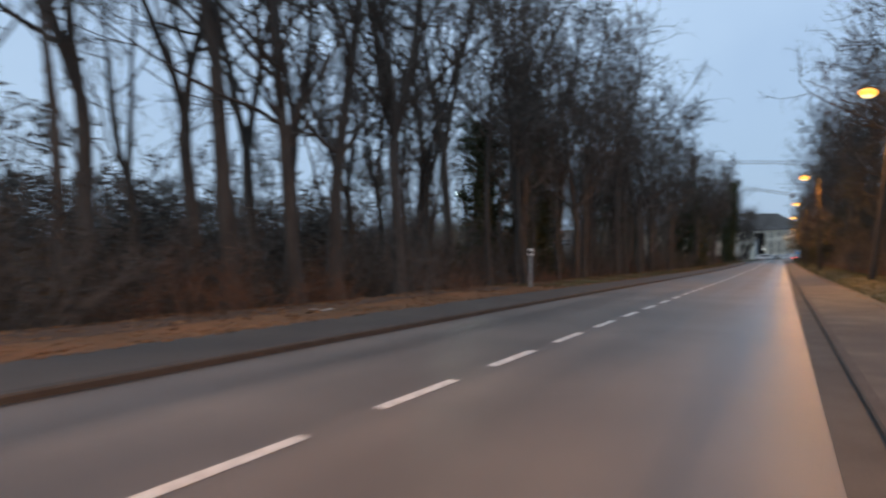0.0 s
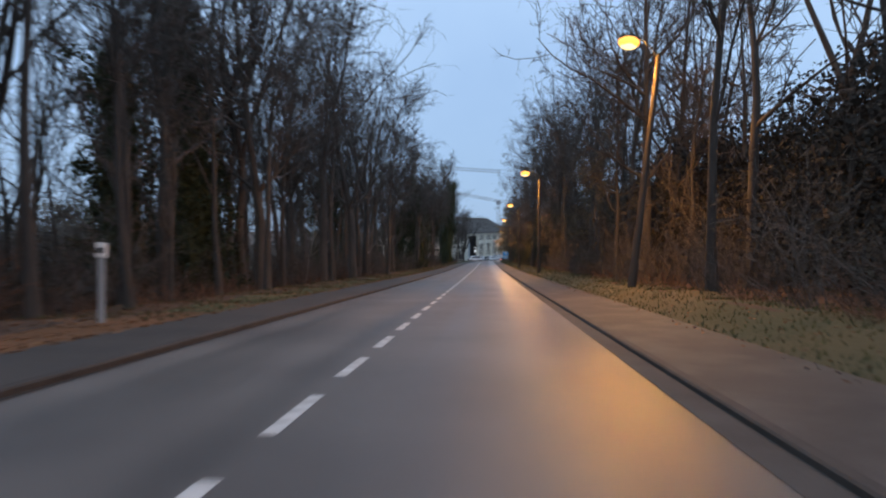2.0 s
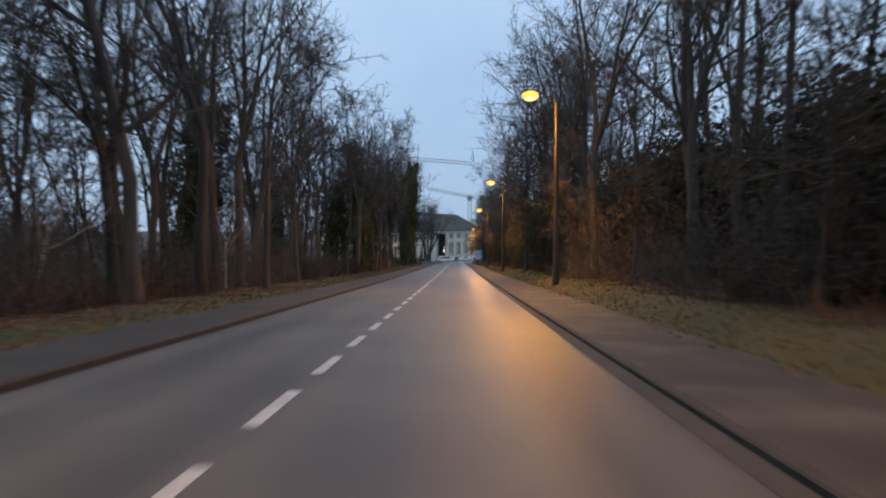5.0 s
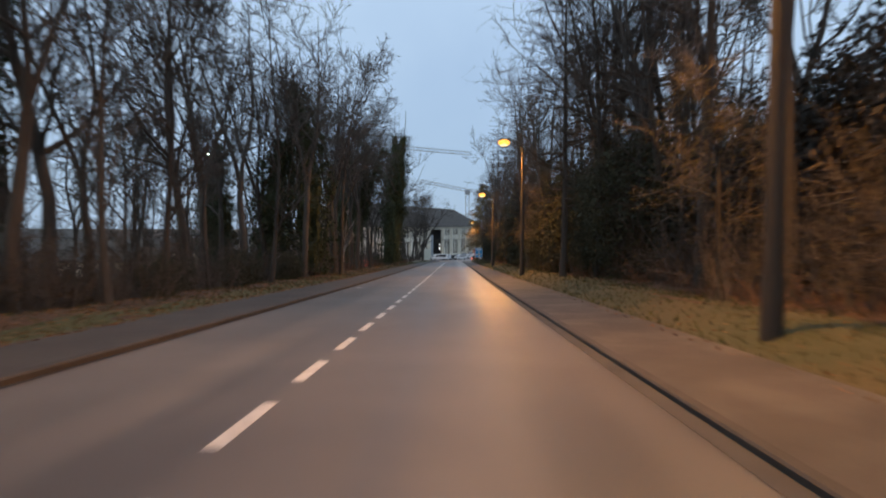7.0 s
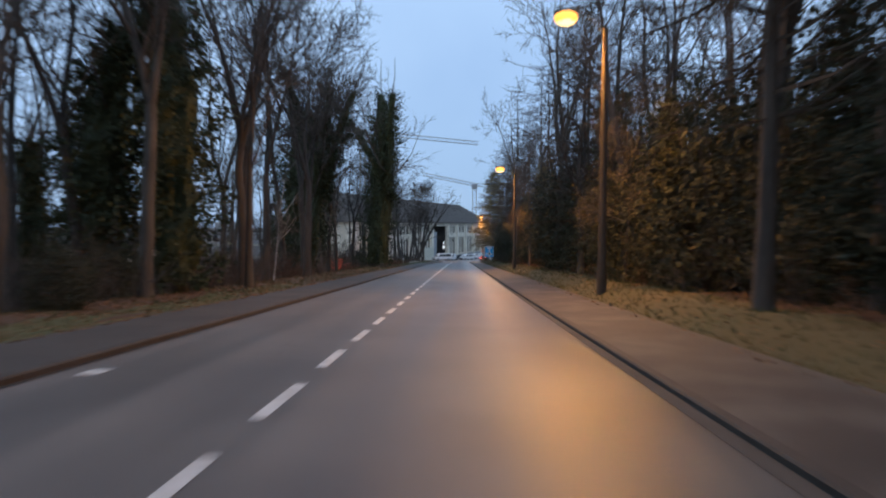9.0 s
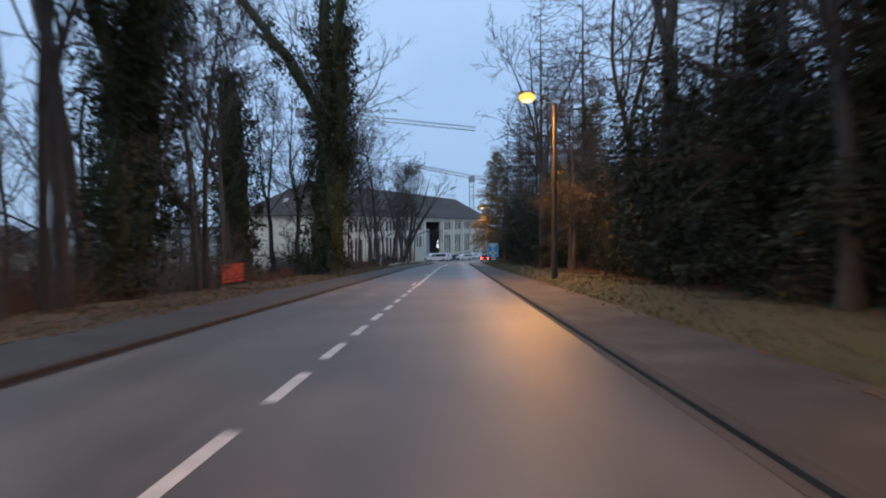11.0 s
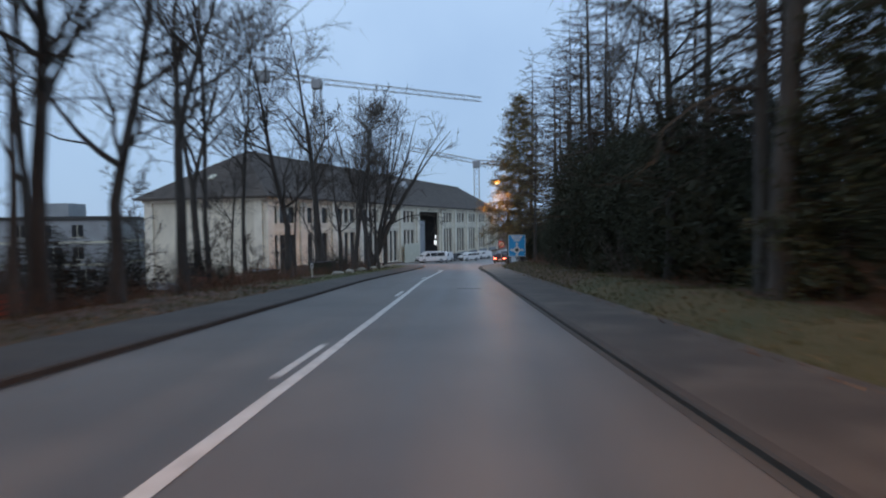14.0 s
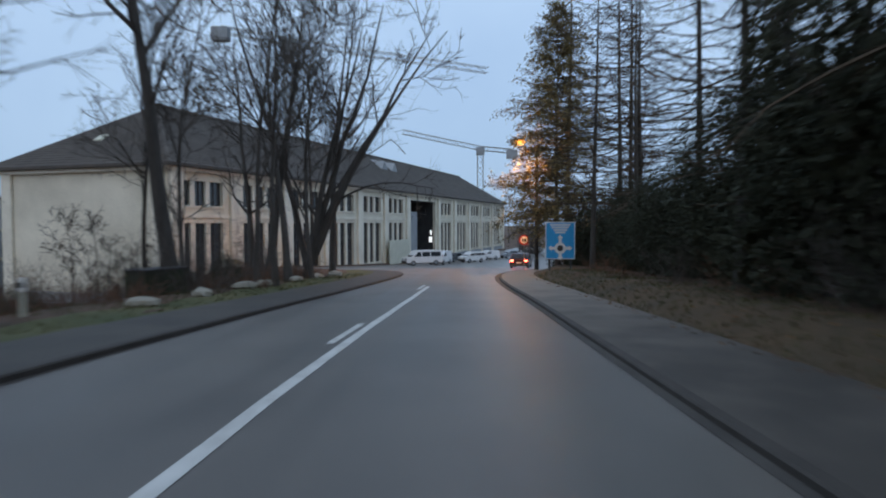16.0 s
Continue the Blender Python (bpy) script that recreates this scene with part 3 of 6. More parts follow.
# ---- street lamps ----
def street_lamp(x, y, reach, height, lean=0.0, power=1.0):
    """A pole that leans away from the road by so many degrees, with a short arm and a lantern over the kerb."""
    z = ground_z(x, y) - 0.1
    top = (road_z(y) + height - z) / math.cos(radians(lean))
    h = holder("street_lamp", pose(x, y, z, 0, lean, 0), "tall weathered street lamp with a lit orange sodium lantern", "street lamp", "street lamps along the road")
    q = bmesh.new()
    rod(q, (0, 0, 0), (0, 0, top - 0.2), 0.15, 0.1, 12)
    part("pole", q, POLE, h)
    q = bmesh.new()
    rod(q, (0, 0, 0), (0, 0, 1.1), 0.175, 0.165, 12)
    part("base", q, POLE, h)
    q = bmesh.new()
    pts = [(0, 0, top - 0.5), (-0.25, 0, top - 0.05), (-reach * 0.5, 0, top + 0.22), (-reach + 0.35, 0, top + 0.3)]
    for a, b in zip(pts, pts[1:]):
        rod(q, a, b, 0.03, 0.028, 8)
    part("arm", q, DARKSTEEL, h)
    q = bmesh.new()
    box(q, -reach - 0.4, -reach + 0.4, -0.15, 0.15, top + 0.2, top + 0.42, 0.06)
    head = part("lantern", q, DARKSTEEL, h, "dark lantern housing")
    for name, mat, size, low, label in (("lens", ORANGE_GLOW, (0.42, 0.3, 0.24), 0.14, "glowing orange lens"), ("tube", CORE_GLOW, (0.37, 0.275, 0.235), 0.1, "bright yellow lamp tube")):
        q = bmesh.new()
        made = bmesh.ops.create_uvsphere(q, u_segments=16, v_segments=10, radius=1.0)["verts"]
        bmesh.ops.transform(q, matrix=Matrix.Translation((-reach, 0, top + low)) @ Matrix.Diagonal((*size, 1)), verts=made)
        part(name, q, mat, head, label, True).visible_shadow = False
    at = h.matrix_world @ Vector((-reach, 0, top + 0.1))
    lamp = new("sodium_light", bpy.data.lights.new("sodium_light", "POINT"))
    lamp.data.energy, lamp.data.color, lamp.data.shadow_soft_size = LAMP_SPILL * power, SODIUM, 0.3
    lamp.location = at
    # the lantern throws its light down and over the road, with little near the level
    beam = new("sodium_beam", bpy.data.lights.new("sodium_beam", "SPOT"))
    beam.data.energy, beam.data.color, beam.data.shadow_soft_size = LAMP_DOWN * power, SODIUM, 0.3
    beam.data.spot_size, beam.data.spot_blend = radians(153), 0.4
    beam.matrix_world = look(at, at + Vector((-2.6, -0.1, -10.0)))
    return h


for x, y, reach, height, lean in ((8.4, 15.5, 1.15, 9.9, 0), (7.6, 54.15, 1.2, 9.75, 6), (6.95, 91.1, 1.35, 9.75, 0), (6.85, 127.3, 1.35, 9.6, 0), (7.0, 164.6, 1.4, 9.35, 0), (8.1, 248.8, 1.35, 9.85, 0)):
    street_lamp(x, y, reach, height, lean, 1.3 if y > 200 else 1.0)


# ---- signs and posts ----
def ring_sign(x, y, top, low, r, turn):
    z = ground_z(x, y)
    h = holder("traffic_sign", pose(x, y, z, 0, 0, turn), "round red-rimmed traffic sign on a grey steel post", "traffic sign")
    q = bmesh.new()
    rod(q, (0, 0, -0.2), (0, 0, top + r - z), 0.035, sides=10)
    part("post", q, STEEL, h)
    for c, name, mat, r in ((top, "red_rim", SIGNRED, r), (low, "plate", SIGNWHITE, r * 0.56)):
        if c is None:
            continue
        q = bmesh.new()
        disc(q, (0, -0.05, c - z), r, 0.02)
        plate = part(name, q, mat, h)
        q = bmesh.new()
        disc(q, (0, -0.066, c - z), r * 0.74, 0.006)
        part("face", q, SIGNWHITE, plate, "white sign face")
        q = bmesh.new()
        if name == "red_rim":
            box(q, -r * 0.4, -r * 0.1, -0.075, -0.07, c - z - r * 0.3, c - z + r * 0.3, 0.002)
            box(q, r * 0.08, r * 0.4, -0.075, -0.07, c - z - r * 0.3, c - z + r * 0.3, 0.002)
        else:
            box(q, -r * 0.5, r * 0.5, -0.075, -0.07, c - z - r * 0.12, c - z + r * 0.12, 0.002)
        part("symbol", q, DARKSTEEL, plate, "dark sign symbol")
    return h


ring_sign(6.64, 30.7, 1.4, -0.09, 0.36, -4)
ring_sign(7.55, 253.0, -10.05, None, 0.42, -6)


def direction_sign(x, y, z0, z1, width, turn):
    z = ground_z(x, y)
    h = holder("direction_sign", pose(x, y, z, 0, 0, turn), "blue roundabout direction sign with white arrows on dark posts", "road sign")
    for sx in (-width * 0.36, width * 0.36):
        q = bmesh.new()
        rod(q, (sx, 0.06, -0.2), (sx, 0.06, z1 - z - 0.1), 0.06, sides=10)
        part("post", q, DARKSTEEL, h)
    q = bmesh.new()
    box(q, -width / 2, width / 2, -0.02, 0.0, z0 - z, z1 - z, 0.008)
    board = part("board", q, SIGNWHITE, h, "white-bordered board")
    q = bmesh.new()
    box(q, -width / 2 + 0.05, width / 2 - 0.05, -0.028, -0.021, z0 - z + 0.05, z1 - z - 0.05, 0.002)
    part("blue_face", q, SIGNBLUE, board, "blue sign face")
    c = z0 - z + 0.66
    q = bmesh.new()
    ring_o, ring_i = 0.34, 0.18
    n = 28
    vo = [q.verts.new((ring_o * math.cos(2 * math.pi * i / n), -0.035, c + ring_o * math.sin(2 * math.pi * i / n))) for i in range(n)]
    vi = [q.verts.new((ring_i * math.cos(2 * math.pi * i / n), -0.035, c + ring_i * math.sin(2 * math.pi * i / n))) for i in range(n)]
    for i in range(n):
        q.faces.new((vo[i], vo[(i + 1) % n], vi[(i + 1) % n], vi[i]))
    part("ring", q, SIGNWHITE, board, "white roundabout ring")
    q = bmesh.new()
    disc(q, (0, -0.034, c), ring_i * 0.98, 0.006)
    part("island", q, DARKSTEEL, board, "dark island in the ring")
    for ax, az in ((0, 1), (1, 0), (-1, 0), (0, -1)):
        q = bmesh.new()
        long = 0.36 if az == 1 else 0.26
        if az:
            z_a, z_b = sorted((c + az * 0.27, c + az * (0.27 + long)))
            box(q, -0.085, 0.085, -0.037, -0.031, z_a, z_b)
        else:
            x_a, x_b = sorted((ax * 0.27, ax * (0.27 + long)))
            box(q, x_a, x_b, -0.037, -0.031, c - 0.085, c + 0.085)
        tip = Vector((ax * (0.3 + long + 0.16), -0.036, c + az * (0.3 + long + 0.16)))
        base = Vector((ax * (0.24 + long), -0.036, c + az * (0.24 + long)))
        sidew = Vector((az, 0, ax)) * 0.17
        q.faces.new([q.verts.new(p) for p in (tip, base + sidew, base - sidew)])
        part("arrow", q, SIGNWHITE, board, "white arrow")
    for k, (zz, ww) in enumerate(((0.17, 1.2), (0.32, 1.0), (0.47, 0.8), (0.62, 0.6))):
        q = bmesh.new()
        box(q, -ww / 2, ww / 2, -0.037, -0.031, z1 - z - zz - 0.05, z1 - z - zz + 0.05)
        part("text_bar", q, SIGNWHITE, board, "white line of lettering")
    return h


direction_sign(8.06, 236.9, -10.77, -8.55, 1.75, -4)

def marker_post(x, y, high, thick, lean, label, paint, top):
    """A slim post with a square cap and a dark reflector."""
    h = holder("marker_post", pose(x, y, ground_z(x, y), 0, lean, 3), label, "post")
    q = bmesh.new()
    rod(q, (0, 0, -0.2), (0, 0, high - 0.27), thick, thick * 0.93, 12)
    part("shaft", q, paint, h)
    q = bmesh.new()
    box(q, -thick * 1.55, thick * 1.55, -thick * 0.86, thick * 0.86, high - 0.32, high, 0.02)
    part("cap", q, top, h, "pale square cap")
    q = bmesh.new()
    box(q, -thick * 1.1, thick * 1.1, -thick * 0.86 - 0.012, -thick * 0.86 - 0.002, high - 0.22, high - 0.1)
    part("reflector", q, DARKSTEEL, h, "dark reflector")
    return h


marker_post(-6.25, 41.4, 1.72, 0.07, 1.5, "slim pale marker post standing in the leafy verge", GREYWALL, SIGNWHITE)
marker_post(-7.4, 212.0, 0.85, 0.055, -1.0, "short white marker post among the brambles", HOARDING, SIGNWHITE)


# ---- vehicles ----
def prism(bm, profile, y0, y1, tuck=0.0, belt=0.0):
    """A body from a side outline (x, z), between y0 and y1, whose upper part leans in by tuck above belt."""
    rows = []
    for y, sgn in ((y0, 1), (y1, -1)):
        rows.append([bm.verts.new((x, y + sgn * tuck * max(0.0, z - belt), z)) for x, z in profile])
    n = len(profile)
    bm.faces.new(rows[0]), bm.faces.new(list(reversed(rows[1])))
    for i in range(n):
        bm.faces.new((rows[0][i], rows[1][i], rows[1][(i + 1) % n], rows[0][(i + 1) % n]))
    return bm


def wheel(h, x, y, r=0.34, w=0.22):
    q = bmesh.new()
    disc(q, (x, y, r), r, w, "Y", 20)
    t = part("wheel", q, RUBBER, h, "black tyre")
    q = bmesh.new()
    disc(q, (x, y + (0.02 if y > 0 else -0.02), r), r * 0.62, w, "Y", 16)
    part("rim", q, STEEL, t, "grey steel rim")


def van(m, label, long=5.1, high=1.95, paint=WHITEPAINT, glazed=True):
    h = holder("van", m, label, "van", "vehicles parked before the hall")
    w, b = 0.95, 1.05
    front = [(0, 0.35), (0, 0.75), (0.08, 0.98), (0.75, 1.12), (1.45, high - 0.12), (1.75, high - 0.02), (2.4, high), (long - 0.25, high - 0.02), (long - 0.05, high - 0.2), (long, 1.0), (long, 0.35)]
    q = prism(bmesh.new(), front, -w, w, 0.11, b)
    bmesh.ops.bevel(q, geom=list(q.edges), offset=0.04, segments=2, affect="EDGES")
    part("body", q, paint, h, smooth=False)
    q = bmesh.new()
    a = [(0.8, 1.16), (1.42, high - 0.2)]
    vs = [(a[0][0] - 0.02, -0.85, a[0][1]), (a[0][0] - 0.02, 0.85, a[0][1]), (a[1][0] - 0.03, 0.74, a[1][1]), (a[1][0] - 0.03, -0.74, a[1][1])]
    q.faces.new([q.verts.new(v) for v in vs])
    bmesh.ops.solidify(q, geom=list(q.faces), thickness=0.03)
    part("windscreen", q, GLASS, h, "dark windscreen")
    for sy in (-1, 1):
        for x0, x1 in ((1.2, 2.1), (2.25, 3.4), (3.5, long - 0.3)) if glazed else ((1.2, 2.1),):
            q = bmesh.new()
            zt = high - 0.22
            y0, y1 = sy * (w + 0.012 - 0.11 * 0.12), sy * (w + 0.012 - 0.11 * (zt - b))
            lean = 0.42 if x0 < 1.3 else 0.0
            q.faces.new([q.verts.new(v) for v in ((x0, y0, 1.17), (x1, y0, 1.17), (x1, y1, zt), (x0 + lean, y1, zt))])
            bmesh.ops.solidify(q, geom=list(q.faces), thickness=0.015)
            part("side_window", q, GLASS, h, "dark side window")
        wheel(h, 0.95, sy * (w - 0.1)), wheel(h, long - 1.0, sy * (w - 0.1))
        q = bmesh.new()
        box(q, -0.03, 0.12, sy * 0.62 - 0.16, sy * 0.62 + 0.16, 0.72, 0.92, 0.03)
        part("headlight", q, STEEL, h)
        q = bmesh.new()
        box(q, long - 0.04, long + 0.02, sy * 0.84 - 0.07, sy * 0.84 + 0.07, 0.85, 1.35, 0.02)
        part("tail_light", q, SIGNRED, h)
        q = bmesh.new()
        box(q, 1.15, 1.3, sy * 1.0 - 0.1, sy * 1.0 + 0.1, 1.18, 1.42, 0.04)
        part("mirror", q, DARKSTEEL, h)
    q = bmesh.new()
    box(q, -0.06, 0.1, -0.9, 0.9, 0.3, 0.62, 0.04)
    part("front_bumper", q, DARKSTEEL, h, "dark bumper")
    q = bmesh.new()
    box(q, long - 0.06, long + 0.07, -0.9, 0.9, 0.3, 0.6, 0.04)
    part("rear_bumper", q, DARKSTEEL, h, "dark bumper")
    q = bmesh.new()
    box(q, long + 0.005, long + 0.03, -0.7, 0.7, 1.2, high - 0.3, 0.01)
    part("rear_window", q, GLASS, h)
    return h


def car(m, label, paint, lit=False, group=""):
    h = holder("car", m, label, "car", group)
    w = 0.88
    out = [(0, 0.3), (0.0, 0.62), (0.15, 0.8), (1.15, 0.95), (1.95, 1.42), (2.5, 1.5), (3.3, 1.46), (3.95, 1.08), (4.2, 0.95), (4.25, 0.6), (4.2, 0.3)]
    q = prism(bmesh.new(), out, -w, w, 0.22, 0.95)
    bmesh.ops.bevel(q, geom=list(q.edges), offset=0.05, segments=2, affect="EDGES")
    part("body", q, paint, h)
    for pts, name in ((((1.25, 1.0), (1.93, 1.39)), "windscreen"), (((4.0, 1.09), (3.36, 1.42)), "rear_window")):
        q = bmesh.new()
        (x0, z0), (x1, z1) = pts
        d = -0.02 if name == "windscreen" else 0.02
        q.faces.new([q.verts.new(v) for v in ((x0 + d, -0.75, z0), (x0 + d, 0.75, z0), (x1 + d, 0.66, z1), (x1 + d, -0.66, z1))])
        bmesh.ops.solidify(q, geom=list(q.faces), thickness=0.02)
        part(name, q, GLASS, h)
    for sy in (-1, 1):
        q = bmesh.new()
        y0, y1 = sy * (w + 0.008 - 0.02), sy * (w + 0.012 - 0.22 * 0.43)
        q.faces.new([q.verts.new(v) for v in ((1.4, y0, 1.02), (3.7, y0, 1.02), (3.2, y1, 1.38), (1.95, y1, 1.38))])
        bmesh.ops.solidify(q, geom=list(q.faces), thickness=0.015)
        part("side_window", q, GLASS, h)
        wheel(h, 0.8, sy * (w - 0.1), 0.31, 0.2), wheel(h, 3.4, sy * (w - 0.1), 0.31, 0.2)
        q = bmesh.new()
        box(q, 4.15, 4.28, sy * 0.66 - 0.16, sy * 0.66 + 0.16, 0.74, 0.9, 0.03)
        part("tail_light", q, TAIL_GLOW if lit else SIGNRED, h, "lit red tail light" if lit else "")
        q = bmesh.new()
        box(q, -0.02, 0.12, sy * 0.62 - 0.15, sy * 0.62 + 0.15, 0.6, 0.74, 0.03)
        part("headlight", q, STEEL, h)
    q = bmesh.new()
    box(q, 4.18, 4.29, -0.8, 0.8, 0.32, 0.56, 0.04)
    part("rear_bumper", q, DARKSTEEL, h)
    q = bmesh.new()
    box(q, -0.06, 0.06, -0.8, 0.8, 0.3, 0.52, 0.04)
    part("front_bumper", q, DARKSTEEL, h)
    q = bmesh.new()
    box(q, 4.285, 4.3, -0.26, 0.26, 0.58, 0.69, 0.004)
    part("number_plate", q, SIGNWHITE, h, "plain pale number plate")
    return h


def standing(x, y, turn):
    """A pose on the road surface, with the nose of the vehicle towards turn degrees from +x."""
    return pose(x, y, road_z(y), 0, 0, turn)


# the car ahead, braking in the bend
car(standing(8.2, 262.0, -102) @ pose(-2.1, 0, 0), "small dark red car braking with lit tail lights", DARKPAINT, True)
van(standing(-5.2, 283.5, 26), "white minibus with dark side windows parked before the hall", 5.2, 2.0)
van(standing(-1.2, 286.5, 72), "white panel van parked nose towards the hall", 4.6, 1.85, WHITEPAINT, False)
car(standing(0.2, 305.0, 62), "dark car parked before the hall", DARKSTEEL, False, "vehicles parked before the hall")
van(standing(2.5, 302.5, 38), "white van parked before the hall", 4.4, 1.75)
van(standing(5.9, 318.0, 36), "white van parked before the hall", 4.2, 1.75, WHITEPAINT, False)
car(standing(10.4, 326.0, 30), "silver car parked before the hall", SILVER, False, "vehicles parked before the hall")

# a board leaning against the hall, low containers, site barriers
q = bmesh.new()
hoarding = holder("site_hoarding", Matrix.Translation(on_hall(49.5, 1.1, -15.9)) @ Matrix.Rotation(math.pi / 2 - HALL_TURN, 4, "Z"), "cream painted board hoarding before the hall", "hoarding")
box(q, -4.2, 4.2, -0.06, 0.06, 0, 4.7, 0.02)
part("board", q, HOARDING, hoarding)
for x in (-4.0, 0, 4.0):
    q = bmesh.new()
    box(q, x - 0.08, x + 0.08, 0.06, 0.2, 0, 4.6)
    part("batten", q, POLE, hoarding)


def barrier(x, y, turn, label):
    h = holder("barrier", pose(x, y, ground_z(x, y), 0, 0, turn), label, "barrier", "site barriers by the wood")
    q = bmesh.new()
    for k in range(5):
        box(q, -1.1, 1.1, -0.02, 0.02, 0.18 + k * 0.19, 0.32 + k * 0.19, 0.01)
    part("panel", q, BARRIER, h)
    for x0 in (-1.0, 1.0):
        q = bmesh.new()
        box(q, x0 - 0.05, x0 + 0.05, -0.05, 0.05, 0, 1.15, 0.01)
        box(q, x0 - 0.06, x0 + 0.06, -0.35, 0.35, 0, 0.06, 0.01)
        part("foot", q, DARKSTEEL, h)
    return h


for x, y, a in ((-9.2, 163.5, 75), (-10.3, 166.5, 80), (-12.5, 186, 85), (-12.6, 188.6, 88), (-12.8, 191.2, 86), (-12.8, 207, 82), (-13.0, 209.5, 84), (-13.2, 212, 83), (-13.4, 214.5, 85), (-13.6, 217, 84)):
    barrier(x, y, a, "orange-red plastic site barrier standing among the trees")
for x, y in ((-11.5, 214.5), (-8.8, 221.2)):
    h = holder("planter_box", pose(x, y, ground_z(x, y), 0, 0, 70), "dark green wooden box beside the pavement", "box")
    q = bmesh.new()
    box(q, -1.0, 1.0, -0.5, 0.5, 0, 0.95, 0.03)
    part("body", q, IVY, h)
    q = bmesh.new()
    box(q, -1.05, 1.05, -0.55, 0.55, 0.95, 1.02, 0.02)
    part("lid", q, DARKSTEEL, h)
rnd = random.Random(8)
for k in range(7):
    y = 215 + 3.3 * k
    x = left_edge(y) - 3.4 - rnd.uniform(0, 0.5)
    h = holder("boulder", pose(x, y, ground_z(x, y) + 0.1, 0, 0, rnd.uniform(0, 180)), "pale rough boulder along the verge", "boulder", "boulders along the verge")
    q = bmesh.new()
    made = bmesh.ops.create_icosphere(q, subdivisions=2, radius=1)["verts"]
    for v in made:
        v.co *= 1 + 0.3 * noise.noise(v.co * 1.3 + Vector((k * 7.0, 0, 0)))
        v.co = (v.co.x * 0.5, v.co.y * 0.3, v.co.z * 0.2)
    part("stone", q, BOULDER, h)


# ---- cranes behind the hall ----
def lattice(bm, a, b, w, bays, r=0.07):
    a, b = Vector(a), Vector(b)
    d = (b - a).normalized()
    u = d.cross(Vector((0, 0, 1)))
    u = u.normalized() if u.length > 0.1 else Vector((1, 0, 0))
    v = d.cross(u).normalized()
    corners = [u + v, u - v, -u - v, -u + v]
    for c in corners:
        rod(bm, a + c * w / 2, b + c * w / 2, r, sides=4)
    for i in range(bays):
        p0, p1 = a.lerp(b, i / bays), a.lerp(b, (i + 1) / bays)
        for k in range(4):
            c0, c1 = corners[k], corners[(k + 1) % 4]
            rod(bm, p0 + (c0 if i % 2 else c1) * w / 2, p1 + (c1 if i % 2 else c0) * w / 2, r * 0.6, sides=3)


def crane(foot, top_z, jib, counter, label):
    h = holder("tower_crane", Matrix.Translation(foot), label, "crane", "cranes behind the hall")
    up = top_z - foot[2]
    q = bmesh.new()
    lattice(q, (0, 0, 0), (0, 0, up), 1.7, 18, 0.11)
    part("mast", q, CRANE, h)
    q = bmesh.new()
    lattice(q, (0, 0, up), jib, 1.2, 26, 0.065)
    part("jib", q, CRANE, h)
    q = bmesh.new()
    lattice(q, (0, 0, up), counter, 1.2, 6, 0.09)
    part("counter_jib", q, CRANE, h)
    q = bmesh.new()
    c = Vector(counter)
    box(q, c.x - 1.6, c.x + 1.6, c.y - 1, c.y + 1, c.z - 2.2, c.z + 0.4, 0.1)
    part("ballast", q, GREYWALL, h, "grey ballast block")
    q = bmesh.new()
    box(q, -1.2, 1.2, -1.4, 0.6, up - 2.0, up + 0.2, 0.1)
    part("cab", q, GREYWALL, h)
    return h


crane((-31.7, 327.8, -17), 27.6, (40.4, 20.2, 43.3), (-11.6, -5.8, 45.4), "grey lattice tower crane with a long level jib")
crane((8.5, 390, -16.5), 13.4, (-22.5, -6, 34.0), (9.5, 2, 29.2), "grey tower crane with a short mast beyond the hall")


# ---- distant houses and lights beyond the wood ----
def house(x, y, turn, long, deep, high, roof_up, wall, label):
    z = ground_z(x, y) - 1.0
    h = holder("house", pose(x, y, z, 0, 0, turn), label, "house", "houses beyond the wood")
    q = bmesh.new()
    box(q, 0, long, 0, deep, 0, high)
    part("wall", q, wall, h)
    v = [(-0.4, -0.4, high), (long + 0.4, -0.4, high), (long + 0.4, deep + 0.4, high), (-0.4, deep + 0.4, high), (0.0, deep / 2, high + roof_up), (long, deep / 2, high + roof_up)]
    mesh_object("roof", v, [(0, 3, 2, 1), (0, 1, 5, 4), (1, 2, 5), (2, 3, 4, 5), (3, 0, 4)], SLATE, h)
    for side_y in (-0.03, deep + 0.03):
        for k in range(int(long / 3.2)):
            for zz in [1.6 + 3.0 * j for j in range(int((high - 1) / 3.0))]:
                q = bmesh.new()
                box(q, 1.0 + 3.2 * k, 2.3 + 3.2 * k, side_y - 0.04, side_y + 0.04, zz, zz + 1.5, 0.01)
                part("window", q, GLASS, h)
    for k in range(max(1, int(deep / 4))):
        q = bmesh.new()
        box(q, long - 0.02, long + 0.06, 1.4 + 4 * k, 2.7 + 4 * k, 1.6, 3.1, 0.01)
        part("window", q, GLASS, h)
    return h


